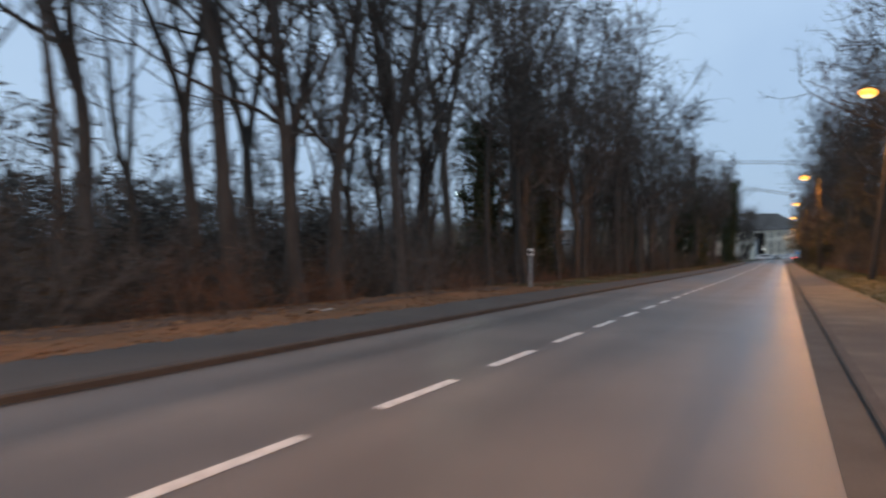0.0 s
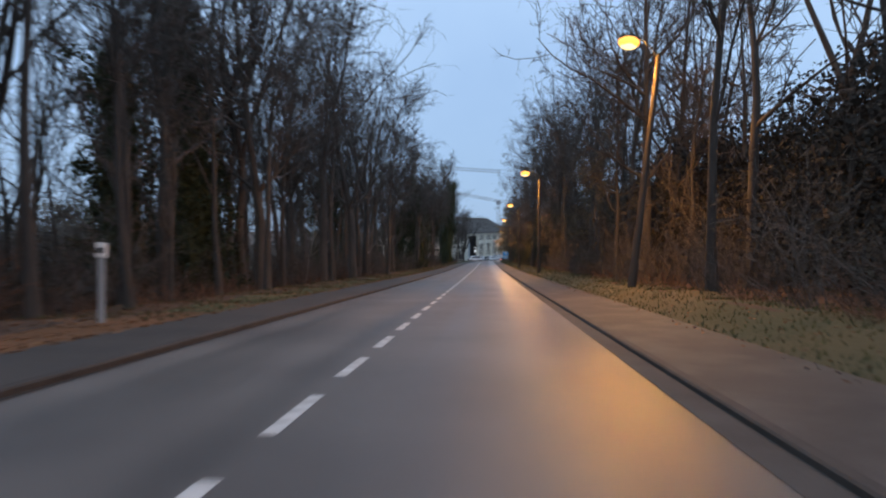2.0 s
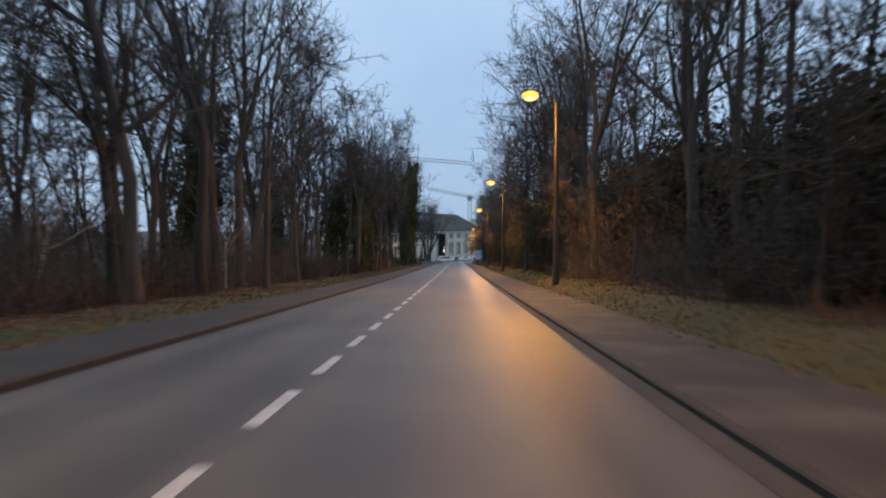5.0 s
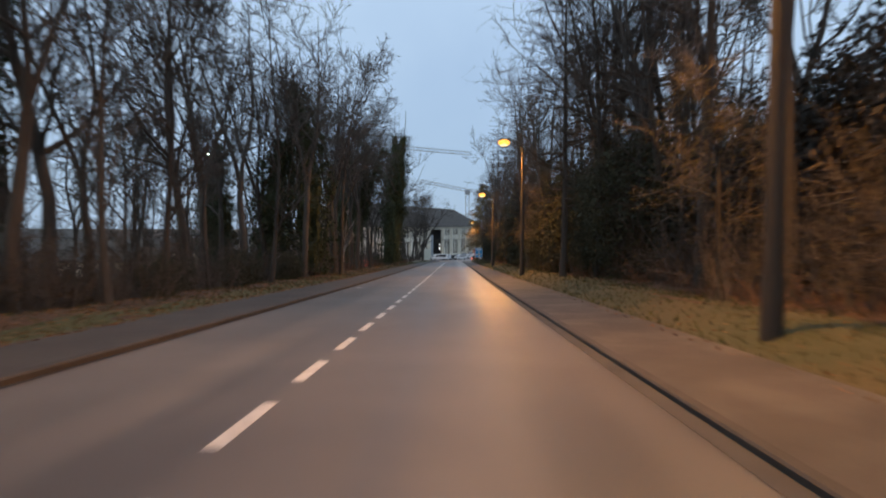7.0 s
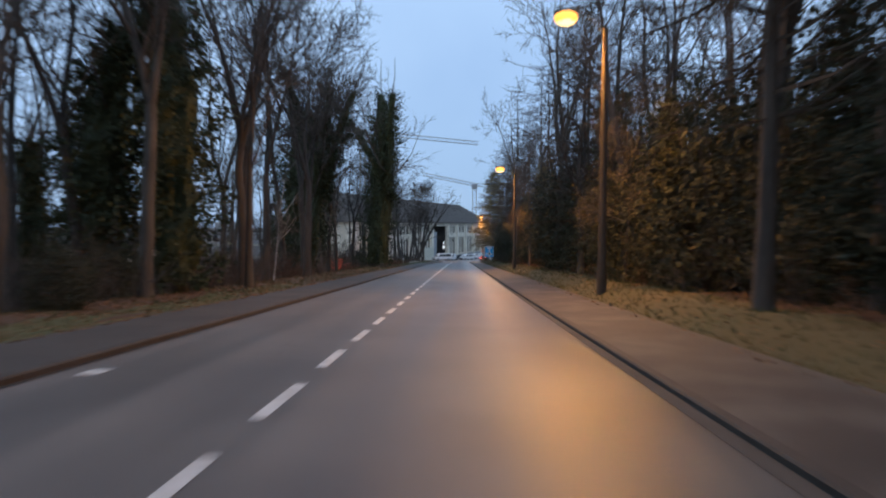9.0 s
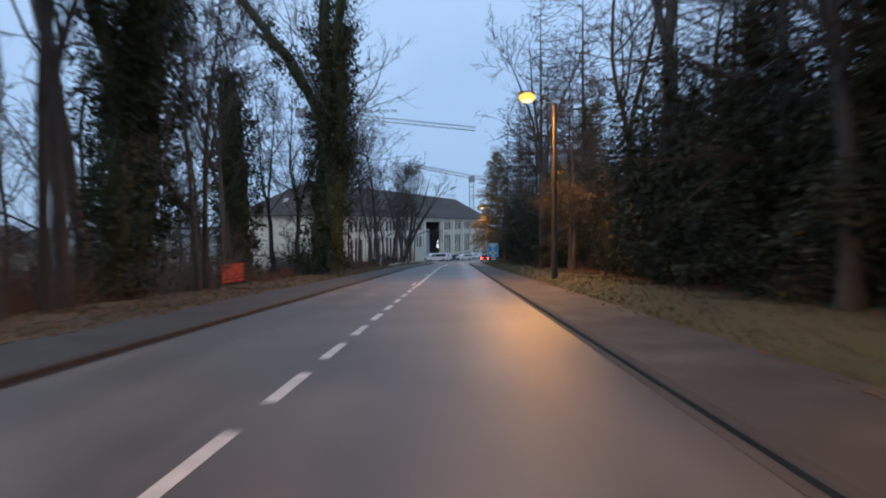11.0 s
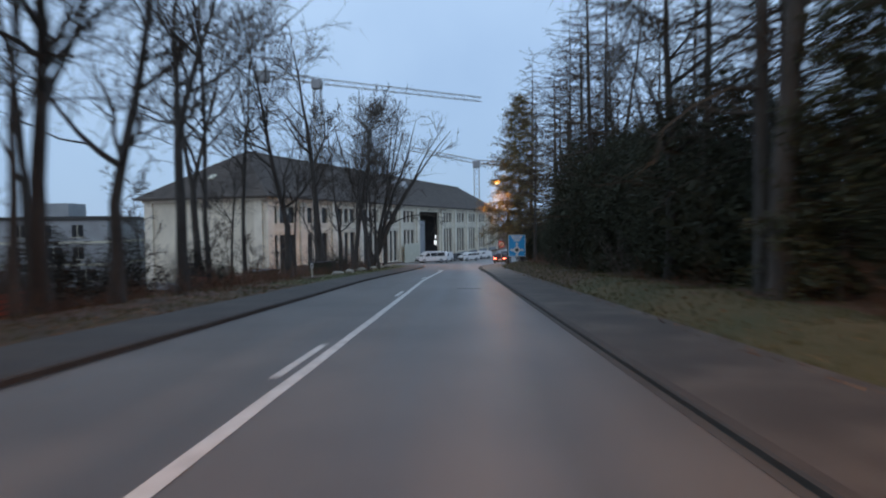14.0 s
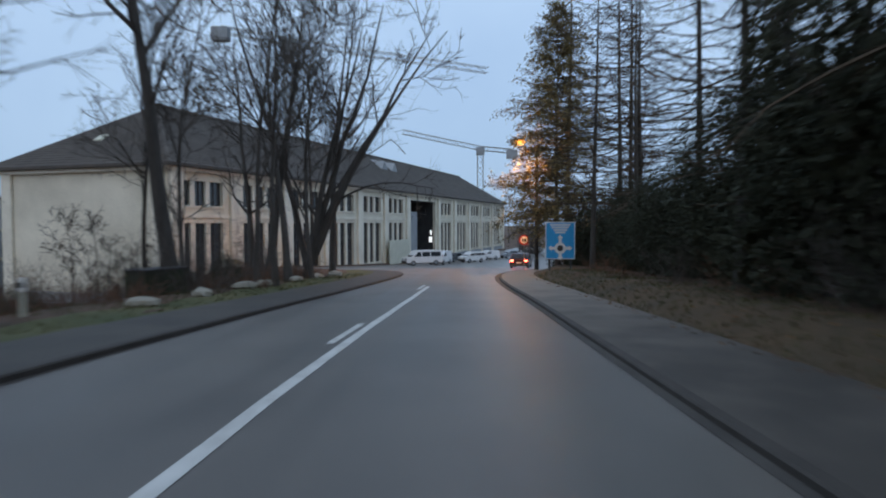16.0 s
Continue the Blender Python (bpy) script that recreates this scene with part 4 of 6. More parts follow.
def flat_house(x, y, z, turn, long, deep, storeys, label):
    """A flat-roofed house: walls, a slab line at each storey, framed windows, a parapet and a lift box on the roof."""
    h = holder("house", pose(x, y, z, 0, 0, turn), label, "house", "houses beyond the wood")
    high = 3.0 * storeys
    q = bmesh.new()
    box(q, 0, long, 0, deep, 0, high)
    part("wall", q, GREYWALL, h)
    for k in range(1, storeys):
        q = bmesh.new()
        box(q, -0.12, long + 0.12, -0.12, deep + 0.12, 3.0 * k - 0.16, 3.0 * k + 0.16, 0.02)
        part("storey_band", q, HOARDING, h, "pale band between storeys")
    q = bmesh.new()
    box(q, -0.25, long + 0.25, -0.25, deep + 0.25, high, high + 0.5, 0.03)
    part("parapet", q, DARKSTEEL, h, "dark roof edge")
    for x0, w, up in ((long * 0.62, 5.0, 1.9), (long * 0.25, 3.2, 1.3)):
        q = bmesh.new()
        box(q, x0, x0 + w, deep * 0.3, deep * 0.7, high + 0.5, high + 0.5 + up, 0.04)
        part("roof_box", q, GREYWALL, h)
    for k in range(storeys):
        for i in range(int(long / 4.2)):
            q = bmesh.new()
            x0 = 1.2 + 4.2 * i + (0.5 if (i + k) % 3 == 0 else 0.0)
            w = 1.5 if (i + k) % 3 else 2.4
            box(q, x0, x0 + w, -0.05, 0.02, 3.0 * k + 0.75, 3.0 * k + 2.35, 0.01)
            win = part("window", q, GLASS, h, "dark window")
            q = bmesh.new()
            box(q, x0 - 0.1, x0 + w + 0.1, -0.16, -0.052, 3.0 * k + 0.65, 3.0 * k + 0.75, 0.01)
            box(q, x0 + w / 2 - 0.04, x0 + w / 2 + 0.04, -0.09, -0.052, 3.0 * k + 0.75, 3.0 * k + 2.35)
            part("frame", q, HOARDING, win)
    return h


flat_house(-76, 254, -15.2, 4, 31, 12, 3, "grey flat-roofed house with dark windows beyond the trees")
house(-75, 262, 14, 22, 12, 9.0, 1.2, GREYWALL, "grey flat-fronted house beyond the trees")
house(-60, 186, 6, 20, 10, 6.0, 2.5, PLASTER, "pale plastered house beyond the wood")
house(-50, 160, -4, 12, 9, 5.0, 2.6, PLASTER, "pale house seen between the trunks")
house(-110, 215, 20, 30, 12, 9.0, 2.0, GREYWALL, "long grey house in the distance")


def floodlight(x, y, z, label):
    g = ground_z(x, y)
    h = holder("floodlight_mast", pose(x, y, g, 0, 0, 0), label, "floodlight", "yard lights beyond the wood")
    q = bmesh.new()
    rod(q, (0, 0, -0.3), (0, 0, z - g), 0.09, 0.06, 8)
    part("mast", q, STEEL, h)
    q = bmesh.new()
    box(q, -0.35, 0.35, -0.16, 0.1, z - g - 0.2, z - g + 0.2, 0.04)
    head = part("head", q, DARKSTEEL, h)
    q = bmesh.new()
    box(q, -0.3, 0.3, -0.2, -0.165, z - g - 0.17, z - g + 0.17, 0.02)
    part("lens", q, WHITE_GLOW, head, "glowing cold white lens")
    lamp = new("yard_light", bpy.data.lights.new("yard_light", "POINT"))
    lamp.data.energy, lamp.data.color, lamp.data.shadow_soft_size = 2500, (0.8, 1.0, 0.9), 0.3
    lamp.location = (x, y - 0.5, z)
    return h


floodlight(-37.0, 97.0, 5.2, "yard floodlight glowing cold white beyond the trees")
floodlight(-35.6, 104.5, 4.1, "yard floodlight glowing cold white beyond the trees")
floodlight(-27.4, 158.6, 5.5, "small yard light glowing white beyond the trees")


# ---- trees ----
def tube(V, F, pts, rad, sides):
    """A tapered tube along pts."""
    base = len(V)
    n = len(pts)
    for i, p in enumerate(pts):
        d = (pts[min(i + 1, n - 1)] - pts[max(i - 1, 0)]).normalized()
        u = d.cross(Vector((0.31, 0.87, 0.37)))
        u = u.normalized() if u.length > 1e-4 else Vector((1, 0, 0))
        w = d.cross(u)
        if i == n - 1 and rad[i] < 0.008:
            V.append(p[:])
        else:
            for k in range(sides):
                a = 2 * math.pi * k / sides
                V.append((p + (u * math.cos(a) + w * math.sin(a)) * rad[i])[:])
    for i in range(n - 1):
        a, b = base + i * sides, base + (i + 1) * sides
        if i == n - 2 and rad[-1] < 0.008:
            for k in range(sides):
                F.append((a + k, a + (k + 1) % sides, b))
        else:
            for k in range(sides):
                F.append((a + k, a + (k + 1) % sides, b + (k + 1) % sides, b + k))


def limb(start, d, length, n, bend, rise, rnd):
    pts, p, d = [start.copy()], start.copy(), d.normalized()
    for _ in range(n):
        d = (d + Vector((rnd.gauss(0, bend), rnd.gauss(0, bend), rnd.gauss(0, bend) + rise))).normalized()
        p = p + d * (length / n)
        pts.append(p.copy())
    return pts, d


def aside(d, spread, rnd):
    """A way that leaves d by about spread degrees, to any side."""
    u = d.cross(Vector((rnd.gauss(0, 1), rnd.gauss(0, 1), rnd.gauss(0, 1)))).normalized()
    a = radians(spread)
    return (d * math.cos(a) + u * math.sin(a)).normalized()


def grow(seed, high, limbs=16, branches=7, twigs=6, sprigs=2, first=0.28, spread=48, forks=0, lean=0.05, thick=0.0135, long=0.40, fine=0.95, fork_at=0.36, open_out=26):
    """A bare broad-leaved tree: trunk and limbs, and the finer crown."""
    rnd = random.Random(seed)
    TV, TF, CV, CF = [], [], [], []
    stems = []
    d0 = Vector((rnd.gauss(0, lean), rnd.gauss(0, lean), 1))
    pts, d = limb(Vector((0, 0, -0.4)), d0, high * (fork_at if forks else 0.95), 9, 0.05, 0.03, rnd)
    r0 = high * thick
    rad = [r0 * (1.4 if i == 0 else 1 - (0.3 if forks else 0.9) * i / 9) for i in range(10)]
    tube(TV, TF, pts, rad, 9)
    stems.append((pts, rad))
    for _ in range(forks):
        p2, _d = limb(pts[-1], aside(d, rnd.uniform(9, open_out), rnd), high * rnd.uniform(0.86, 1.0) * (1 - fork_at), 8, 0.08, 0.06, rnd)
        rd = [rad[-1] * 0.82 * (1 - 0.9 * i / 8) for i in range(9)]
        tube(TV, TF, p2, rd, 7)
        stems.append((p2, rd))
    use = stems[1:] or stems
    for k in range(limbs):
        ps, rs = use[k % len(use)]
        u = rnd.uniform(0.02 if forks else first, 0.97)
        i = min(int(u * (len(ps) - 1)), len(ps) - 2)
        f = u * (len(ps) - 1) - i
        at, r = ps[i].lerp(ps[i + 1], f), (rs[i] + (rs[i + 1] - rs[i]) * f) * rnd.uniform(0.4, 0.68)
        ax = (ps[i + 1] - ps[i]).normalized()
        length = high * long * rnd.uniform(0.55, 1.1) * (1.1 - 0.65 * u)
        lp, ld = limb(at, aside(ax, rnd.gauss(spread, 10), rnd), length, 6, 0.15, 0.08, rnd)
        lr = [max(0.02, r * (1 - 0.85 * j / 6)) for j in range(7)]
        tube(TV, TF, lp, lr, 5)
        for b in range(branches):
            v = rnd.uniform(0.15, 1.0)
            j = min(int(v * 6), 5)
            bs = lp[j].lerp(lp[j + 1], v * 6 - j)
            bl = length * rnd.uniform(0.3, 0.6) * (1.15 - 0.5 * v)
            bp, bd = limb(bs, aside((lp[j + 1] - lp[j]).normalized(), rnd.gauss(48, 12), rnd), bl, 3, 0.2, 0.06, rnd)
            br = [max(0.02, lr[j] * 0.5 * (1 - 0.75 * q / 3)) for q in range(4)]
            tube(CV, CF, bp, br, 3)
            for t in range(twigs):
                w = rnd.uniform(0.12, 1.0)
                q = min(int(w * 3), 2)
                ts = bp[q].lerp(bp[q + 1], w * 3 - q)
                tl = min(2.4, bl * rnd.uniform(0.3, 0.6))
                tp, td = limb(ts, aside((bp[q + 1] - bp[q]).normalized(), rnd.gauss(46, 14), rnd), tl, 1, 0.2, 0.06, rnd)
                tube(CV, CF, tp, [0.016 * fine, 0.005], 3)
                for s in range(sprigs):
                    ss = tp[0].lerp(tp[1], rnd.uniform(0.15, 0.95))
                    sp, _d = limb(ss, aside((tp[1] - tp[0]).normalized(), rnd.gauss(42, 14), rnd), tl * rnd.uniform(0.3, 0.65), 1, 0.2, 0.05, rnd)
                    tube(CV, CF, sp, [0.0125 * fine, 0.005], 3)
    return TV, TF, CV, CF, stems


def quads(centres, sizes, rng, flat=0.0):
    """Small leaves, one four-sided blade each, turned every way."""
    n = len(centres)
    a = rng.normal(size=(n, 3))
    b = rng.normal(size=(n, 3))
    if flat:
        a[:, 2] *= 1 - flat
        b[:, 2] *= 1 - flat
    a /= np.linalg.norm(a, axis=1, keepdims=True)
    b -= a * (a * b).sum(1, keepdims=True)
    b /= np.linalg.norm(b, axis=1, keepdims=True)
    s = np.asarray(sizes).reshape(-1, 1)
    v = np.stack([centres - a * s, centres - b * s * 0.55, centres + a * s, centres + b * s * 0.55], 1).reshape(-1, 3)
    return v, np.arange(4 * n).reshape(-1, 4)


def tree_thing(name, label, trunk, crown, mat_t, mat_c, category="tree", group=""):
    h = holder(name, Matrix.Identity(4), label, category, group)
    mesh_object("trunk", trunk[0], trunk[1], mat_t, h, smooth=True)
    mesh_object("crown", crown[0], crown[1], mat_c, h)
    return h


def bare_tree(seed, high, label, mats=(BARK, TWIGS), group="bare trees along the road", **kw):
    tv, tf, cv, cf, _ = grow(seed, high, **kw)
    return tree_thing("tree", label, (tv, tf), (cv, cf), *mats, group=group)


def leafy_tree(seed, high, low, top, leaves, label, **kw):
    """A tree that keeps pale withered leaves on its lower boughs, between two heights."""
    tv, tf, cv, cf, _ = grow(seed, high, **kw)
    h = tree_thing("tree", label, (tv, tf), (cv, cf), BARK, TWIGS, group="half-leafless trees on the bank")
    rng = np.random.default_rng(seed)
    ends = np.array(cv)
    ends = ends[(ends[:, 2] > low) & (ends[:, 2] < top)]
    pick = ends[rng.integers(0, len(ends), leaves)] + rng.normal(0, 0.16, (leaves, 3)) - [0, 0, 0.08]
    v, f = quads(pick, rng.uniform(0.025, 0.055, leaves), rng)
    mesh_object("foliage", v.tolist(), f.tolist(), STRAWLEAF, h, "pale withered leaves")
    return h


def ivy_tree(seed, high, wide, climb, label, forks=0):
    """A tree whose stems are wrapped in a thick uneven sleeve of ivy."""
    tv, tf, cv, cf, stems = grow(seed, high, limbs=9, branches=5, twigs=6, sprigs=2, forks=forks, first=0.5)
    h = tree_thing("tree", label, (tv, tf), (cv, cf), BARK, TWIGS, group="ivy-clad trees")
    rng = np.random.default_rng(seed)
    V, F, cents, outs = [], [], [], []
    for n, (pts, _r) in enumerate(stems):
        p = [q for q in pts if q.z < climb]
        if len(p) < 2:
            continue
        low, top = max(p[0].z, 0.5), p[-1].z
        rings = max(4, int((top - low) / 0.45))
        base, k = len(V), 14
        for j in range(rings + 1):
            u = j / rings
            z = low + (top - low) * u
            i = max(0, min(len(p) - 2, sum(q.z <= z for q in p) - 1))
            c = p[i].lerp(p[i + 1], min(1.0, max(0.0, (z - p[i].z) / max(0.01, p[i + 1].z - p[i].z))))
            g = z / climb
            r = wide * (0.5 + 0.5 * math.sin(math.pi * min(1.0, 0.12 + 0.8 * g) ** 0.8)) * (1.0 if g < 0.86 else math.sqrt(max(0.02, 1 - ((g - 0.86) / 0.15) ** 2)))
            if forks and n:
                r *= 0.8
            for m in range(k):
                a = 2 * math.pi * m / k
                rr = r * (0.82 + 0.55 * noise.noise(Vector((math.cos(a) * 1.4, math.sin(a) * 1.4, z * 0.55 + 20 * n + seed))) + 0.2 * noise.noise(Vector((math.cos(a) * 3, math.sin(a) * 3, z * 1.7 + seed))))
                rr = max(0.12, rr)
                V.append((c.x + math.cos(a) * rr * 0.68, c.y + math.sin(a) * rr * 0.68, z))
                cents.append((c.x + math.cos(a) * rr, c.y + math.sin(a) * rr, z))
                outs.append((math.cos(a), math.sin(a), 0.1))
        for j in range(rings):
            for m in range(k):
                F.append((base + j * k + m, base + j * k + (m + 1) % k, base + (j + 1) * k + (m + 1) % k, base + (j + 1) * k + m))
        F.append(tuple(base + rings * k + m for m in range(k)))
    cents, outs = np.array(cents), np.array(outs)
    count = 9000
    i = rng.integers(0, len(cents), count)
    pick = cents[i] + rng.normal(0, 0.22, (count, 3)) + outs[i] * rng.gamma(1.2, 0.16, (count, 1))
    # shoots that stand out of the sleeve
    shoot = rng.integers(0, len(cents), 90)
    tips = cents[shoot] + outs[shoot] * rng.uniform(0.25, 0.95, (90, 1)) * min(1.2, wide) + rng.normal(0, 0.2, (90, 3))
    far = rng.random(count) < 0.42
    j = rng.integers(0, 90, int(far.sum()))
    along = rng.random((len(j), 1)) ** 0.6
    pick[far] = cents[shoot[j]] * (1 - along) + tips[j] * along + rng.normal(0, 0.19, (len(j), 3))
    v, f = quads(pick, rng.uniform(0.07, 0.17, count), rng)
    off = len(V)
    mesh_object("ivy", V + v.tolist(), F + [tuple(x + off for x in q) for q in f.tolist()], IVY, h, "dense dark green ivy")
    return h


def conifer(seed, high, low, wide, needles, label, mats, group, leafy=None):
    """A straight stem with tiers of drooping boughs; bare larch, or spruce with needles."""
    rnd = random.Random(seed)
    rng = np.random.default_rng(seed)
    TV, TF, CV, CF, leaf = [], [], [], [], []
    pts, _ = limb(Vector((0, 0, -0.4)), Vector((rnd.gauss(0, 0.012), rnd.gauss(0, 0.012), 1)), high + 0.4, 10, 0.012, 0.0, rnd)
    tube(TV, TF, pts, [high * 0.0095 * (1.2 if i == 0 else 1.03 - i / 10) for i in range(11)], 8)
    tiers = int(high * (1.9 if needles else 1.45))
    for k in range(tiers):
        u = low + (0.985 - low) * k / tiers
        i = min(int(u * 10), 9)
        at = pts[i].lerp(pts[i + 1], u * 10 - i)
        slim = (1.02 - u) / (1.02 - low)
        reach = wide * (slim ** (0.6 if leafy else 1.0) if needles else min(1.0, 0.3 + 0.9 * slim)) * rnd.uniform(0.7, 1.1)
        for b in range(rnd.choice((4, 5, 5)) + (5 if needles else -1)):
            a = rnd.uniform(0, 2 * math.pi)
            d = Vector((math.cos(a), math.sin(a), rnd.uniform(0.0, 0.45)))
            length = reach * (rnd.uniform(0.75, 1.1) if needles else rnd.uniform(0.55, 1.1)) + 0.25
            bp, _d = limb(at, d, length, 4, 0.16, -0.1 if u < 0.7 else 0.0, rnd) if needles else limb(at, Vector((d.x, d.y, d.z - 0.25)), length, 4, 0.14, 0.05, rnd)
            tube(CV, CF, bp, [max(0.012, 0.012 * length * (1 - 0.8 * q / 4)) + 0.004 for q in range(5)], 3)
            for t in range(int(4 + (3.2 if needles else 4.4) * length)):
                w = rnd.uniform(0.1, 1.0)
                q = min(int(w * 4), 3)
                ts = bp[q].lerp(bp[q + 1], w * 4 - q)
                out = (bp[q + 1] - bp[q]).normalized()
                side = aside(out, rnd.gauss(55, 14), rnd)
                side.z = side.z * 0.5 - 0.28
                tp, _d = limb(ts, side, rnd.uniform(0.25, 0.6) * (0.5 + 0.3 * length), 1, 0.1, -0.1, rnd)
                tube(CV, CF, tp, [0.012, 0.005], 3)
                if needles:
                    for z in range(needles):
                        leaf.append(tp[0].lerp(tp[1], rnd.uniform(0.1, 1.0))[:])
    h = tree_thing("conifer", label, (TV, TF), (CV, CF), *mats, group=group)
    if needles:
        v, f = quads(np.array(leaf) + rng.normal(0, 0.13, (len(leaf), 3)), rng.uniform(0.045, 0.1, len(leaf)) if needles > 8 else rng.uniform(0.06, 0.13, len(leaf)), rng, 0.3)
        mesh_object("needles", v.tolist(), f.tolist(), leafy or SPRUCE, h, "yellowed needles" if leafy else "dense green needles")
    return h


def evergreen(seed, wide, high, leaves, label, mat=None, size=(0.04, 0.085), word="dense dark evergreen foliage", name="evergreen_shrub", group="evergreen shrubs along the pavement"):
    """A broad dense shrub: stems, an inner tangle of larger leaves, and many small leaves in clumps over it."""
    rnd, rng = random.Random(seed), np.random.default_rng(seed)
    TV, TF = [], []
    for k in range(14):
        a = rnd.uniform(0, 2 * math.pi)
        out = rnd.uniform(0.1, 0.75) * wide
        top = Vector((math.cos(a) * out, math.sin(a) * out, high * (1.05 - 0.4 * (out / wide) ** 2) * rnd.uniform(0.75, 1.05)))
        pts, _ = limb(Vector((math.cos(a) * 0.25, math.sin(a) * 0.25, -0.2)), top, top.length, 5, 0.1, 0.05, rnd)
        tube(TV, TF, pts, [0.06 * (1 - 0.85 * i / 5) for i in range(6)], 4)
    bm = bmesh.new()
    bmesh.ops.create_icosphere(bm, subdivisions=3, radius=1)
    shift = Vector((seed * 3.1, 0, 0))
    for v in bm.verts:
        c = v.co.copy()
        r = 1 + 0.5 * noise.noise(c * 1.5 + shift) + 0.3 * noise.noise(c * 3.4 + shift)
        side = 1.0 if c.z < 0 else 1 - 0.12 * c.z
        v.co = Vector((c.x * wide * r * side, c.y * wide * r * side, high * (0.42 + 0.54 * c.z * (r if c.z > 0 else 1))))
    bm.normal_update()
    at = np.array([v.co[:] for v in bm.verts])
    out = np.array([v.normal[:] for v in bm.verts])
    tri = np.array([[v.index for v in f.verts] for f in bm.faces])
    bm.free()
    # leaves spread over the whole skin, in clumps that stand out or lie back
    area = np.linalg.norm(np.cross(at[tri[:, 1]] - at[tri[:, 0]], at[tri[:, 2]] - at[tri[:, 0]]), axis=1)
    k = rng.choice(len(tri), leaves, p=area / area.sum())
    w = rng.dirichlet((1, 1, 1), leaves)[:, :, None]
    skin, ways = (at[tri[k]] * w).sum(1), (out[tri[k]] * w).sum(1)
    swell = np.array([noise.noise(Vector(p) * 1.3 + shift) + 0.6 * noise.noise(Vector(p) * 3.1) for p in skin.tolist()])
    pick = skin + ways * (0.35 * swell - 0.1 + rng.gamma(1.2, 0.1, leaves) - 0.45 * (rng.random(leaves) < 0.35))[:, None] + rng.normal(0, 0.12, (leaves, 3))
    pick[:, 2] = np.abs(pick[:, 2])
    inner = int(1300 * wide * high / 20)
    deep = at[rng.integers(0, len(at), inner)] * rng.uniform(0.5, 0.9, (inner, 1)) * [1, 1, 1.02] + rng.normal(0, 0.15, (inner, 3))
    deep[:, 2] = np.abs(deep[:, 2])
    pick = np.concatenate([pick, deep])
    v, f = quads(pick, np.concatenate([rng.uniform(*size, leaves), rng.uniform(0.13, 0.26, inner)]), rng)
    h = holder(name, Matrix.Identity(4), label, "shrub", group)
    mesh_object("branchwork", TV, TF, BARK, h)
    mesh_object("foliage", v.tolist(), f.tolist(), mat or NEEDLE, h, word)
    return h


def brown_shrub(seed, wide, high, stems, leaves, label):
    """A tall shrub of many crossing stems that keeps some withered leaves."""
    rnd, rng = random.Random(seed), np.random.default_rng(seed)
    V, F, ends = [], [], []
    for k in range(stems):
        a, out = rnd.uniform(0, 2 * math.pi), wide * math.sqrt(rnd.random())
        s = Vector((math.cos(a) * out * 0.55, math.sin(a) * out * 0.55, -0.1))
        length = high * rnd.uniform(0.35, 1.05) * (1.1 - 0.4 * out / wide)
        pts, _ = limb(s, Vector((math.cos(a) * out * 0.2 + rnd.gauss(0, 0.2), math.sin(a) * out * 0.2 + rnd.gauss(0, 0.2), 1)), length, 4, 0.15, 0.0, rnd)
        tube(V, F, pts, [0.035, 0.03, 0.024, 0.018, 0.006], 3)
        for t in range(9):
            w = rnd.uniform(0.1, 1)
            q = min(int(w * 4), 3)
            tp, _d = limb(pts[q].lerp(pts[q + 1], w * 4 - q), aside((pts[q + 1] - pts[q]).normalized(), rnd.gauss(52, 15), rnd), rnd.uniform(0.4, 1.3), 1, 0.2, 0, rnd)
            tube(V, F, tp, [0.018, 0.005], 3)
            ends.append(tp[0].lerp(tp[1], rnd.uniform(0.3, 1))[:])
    ends = np.array(ends)
    pick = ends[rng.integers(0, len(ends), leaves)] + rng.normal(0, 0.2, (leaves, 3))
    v, f = quads(pick, rng.uniform(0.04, 0.085, leaves), rng)
    h = holder("beech_shrub", Matrix.Identity(4), label, "shrub", "brown shrubs along the pavement")
    mesh_object("branchwork", V, F, TWIGS, h)
    mesh_object("foliage", v.tolist(), f.tolist(), BEECH, h, "withered brown foliage")
    return h


def thicket(seed, wide, high, stems, mat, label):
    """A low bare shrub of many thin stems."""
    rnd = random.Random(seed)
    V, F = [], []
    for k in range(stems):
        a, out = rnd.uniform(0, 2 * math.pi), wide * math.sqrt(rnd.random())
        s = Vector((math.cos(a) * out * 0.7, math.sin(a) * out * 0.7, -0.1))
        d = Vector((math.cos(a) * out * 0.35 + rnd.gauss(0, 0.3), math.sin(a) * out * 0.35 + rnd.gauss(0, 0.3), 1))
        length = high * rnd.uniform(0.4, 1.05)
        pts, _ = limb(s, d, length, 4, 0.16, -0.04, rnd)
        tube(V, F, pts, [0.016, 0.013, 0.011, 0.009, 0.005], 3)
        for t in range(7):
            w = rnd.uniform(0.2, 1)
            q = min(int(w * 4), 3)
            tp, _d = limb(pts[q].lerp(pts[q + 1], w * 4 - q), aside((pts[q + 1] - pts[q]).normalized(), rnd.gauss(50, 15), rnd), length * rnd.uniform(0.15, 0.4), 1, 0.2, 0, rnd)
            tube(V, F, tp, [0.01, 0.005], 3)
    h = holder("shrub", Matrix.Identity(4), label, "shrub", "bare shrubs under the trees")
    mesh_object("branchwork", V, F, mat, h)
    return h


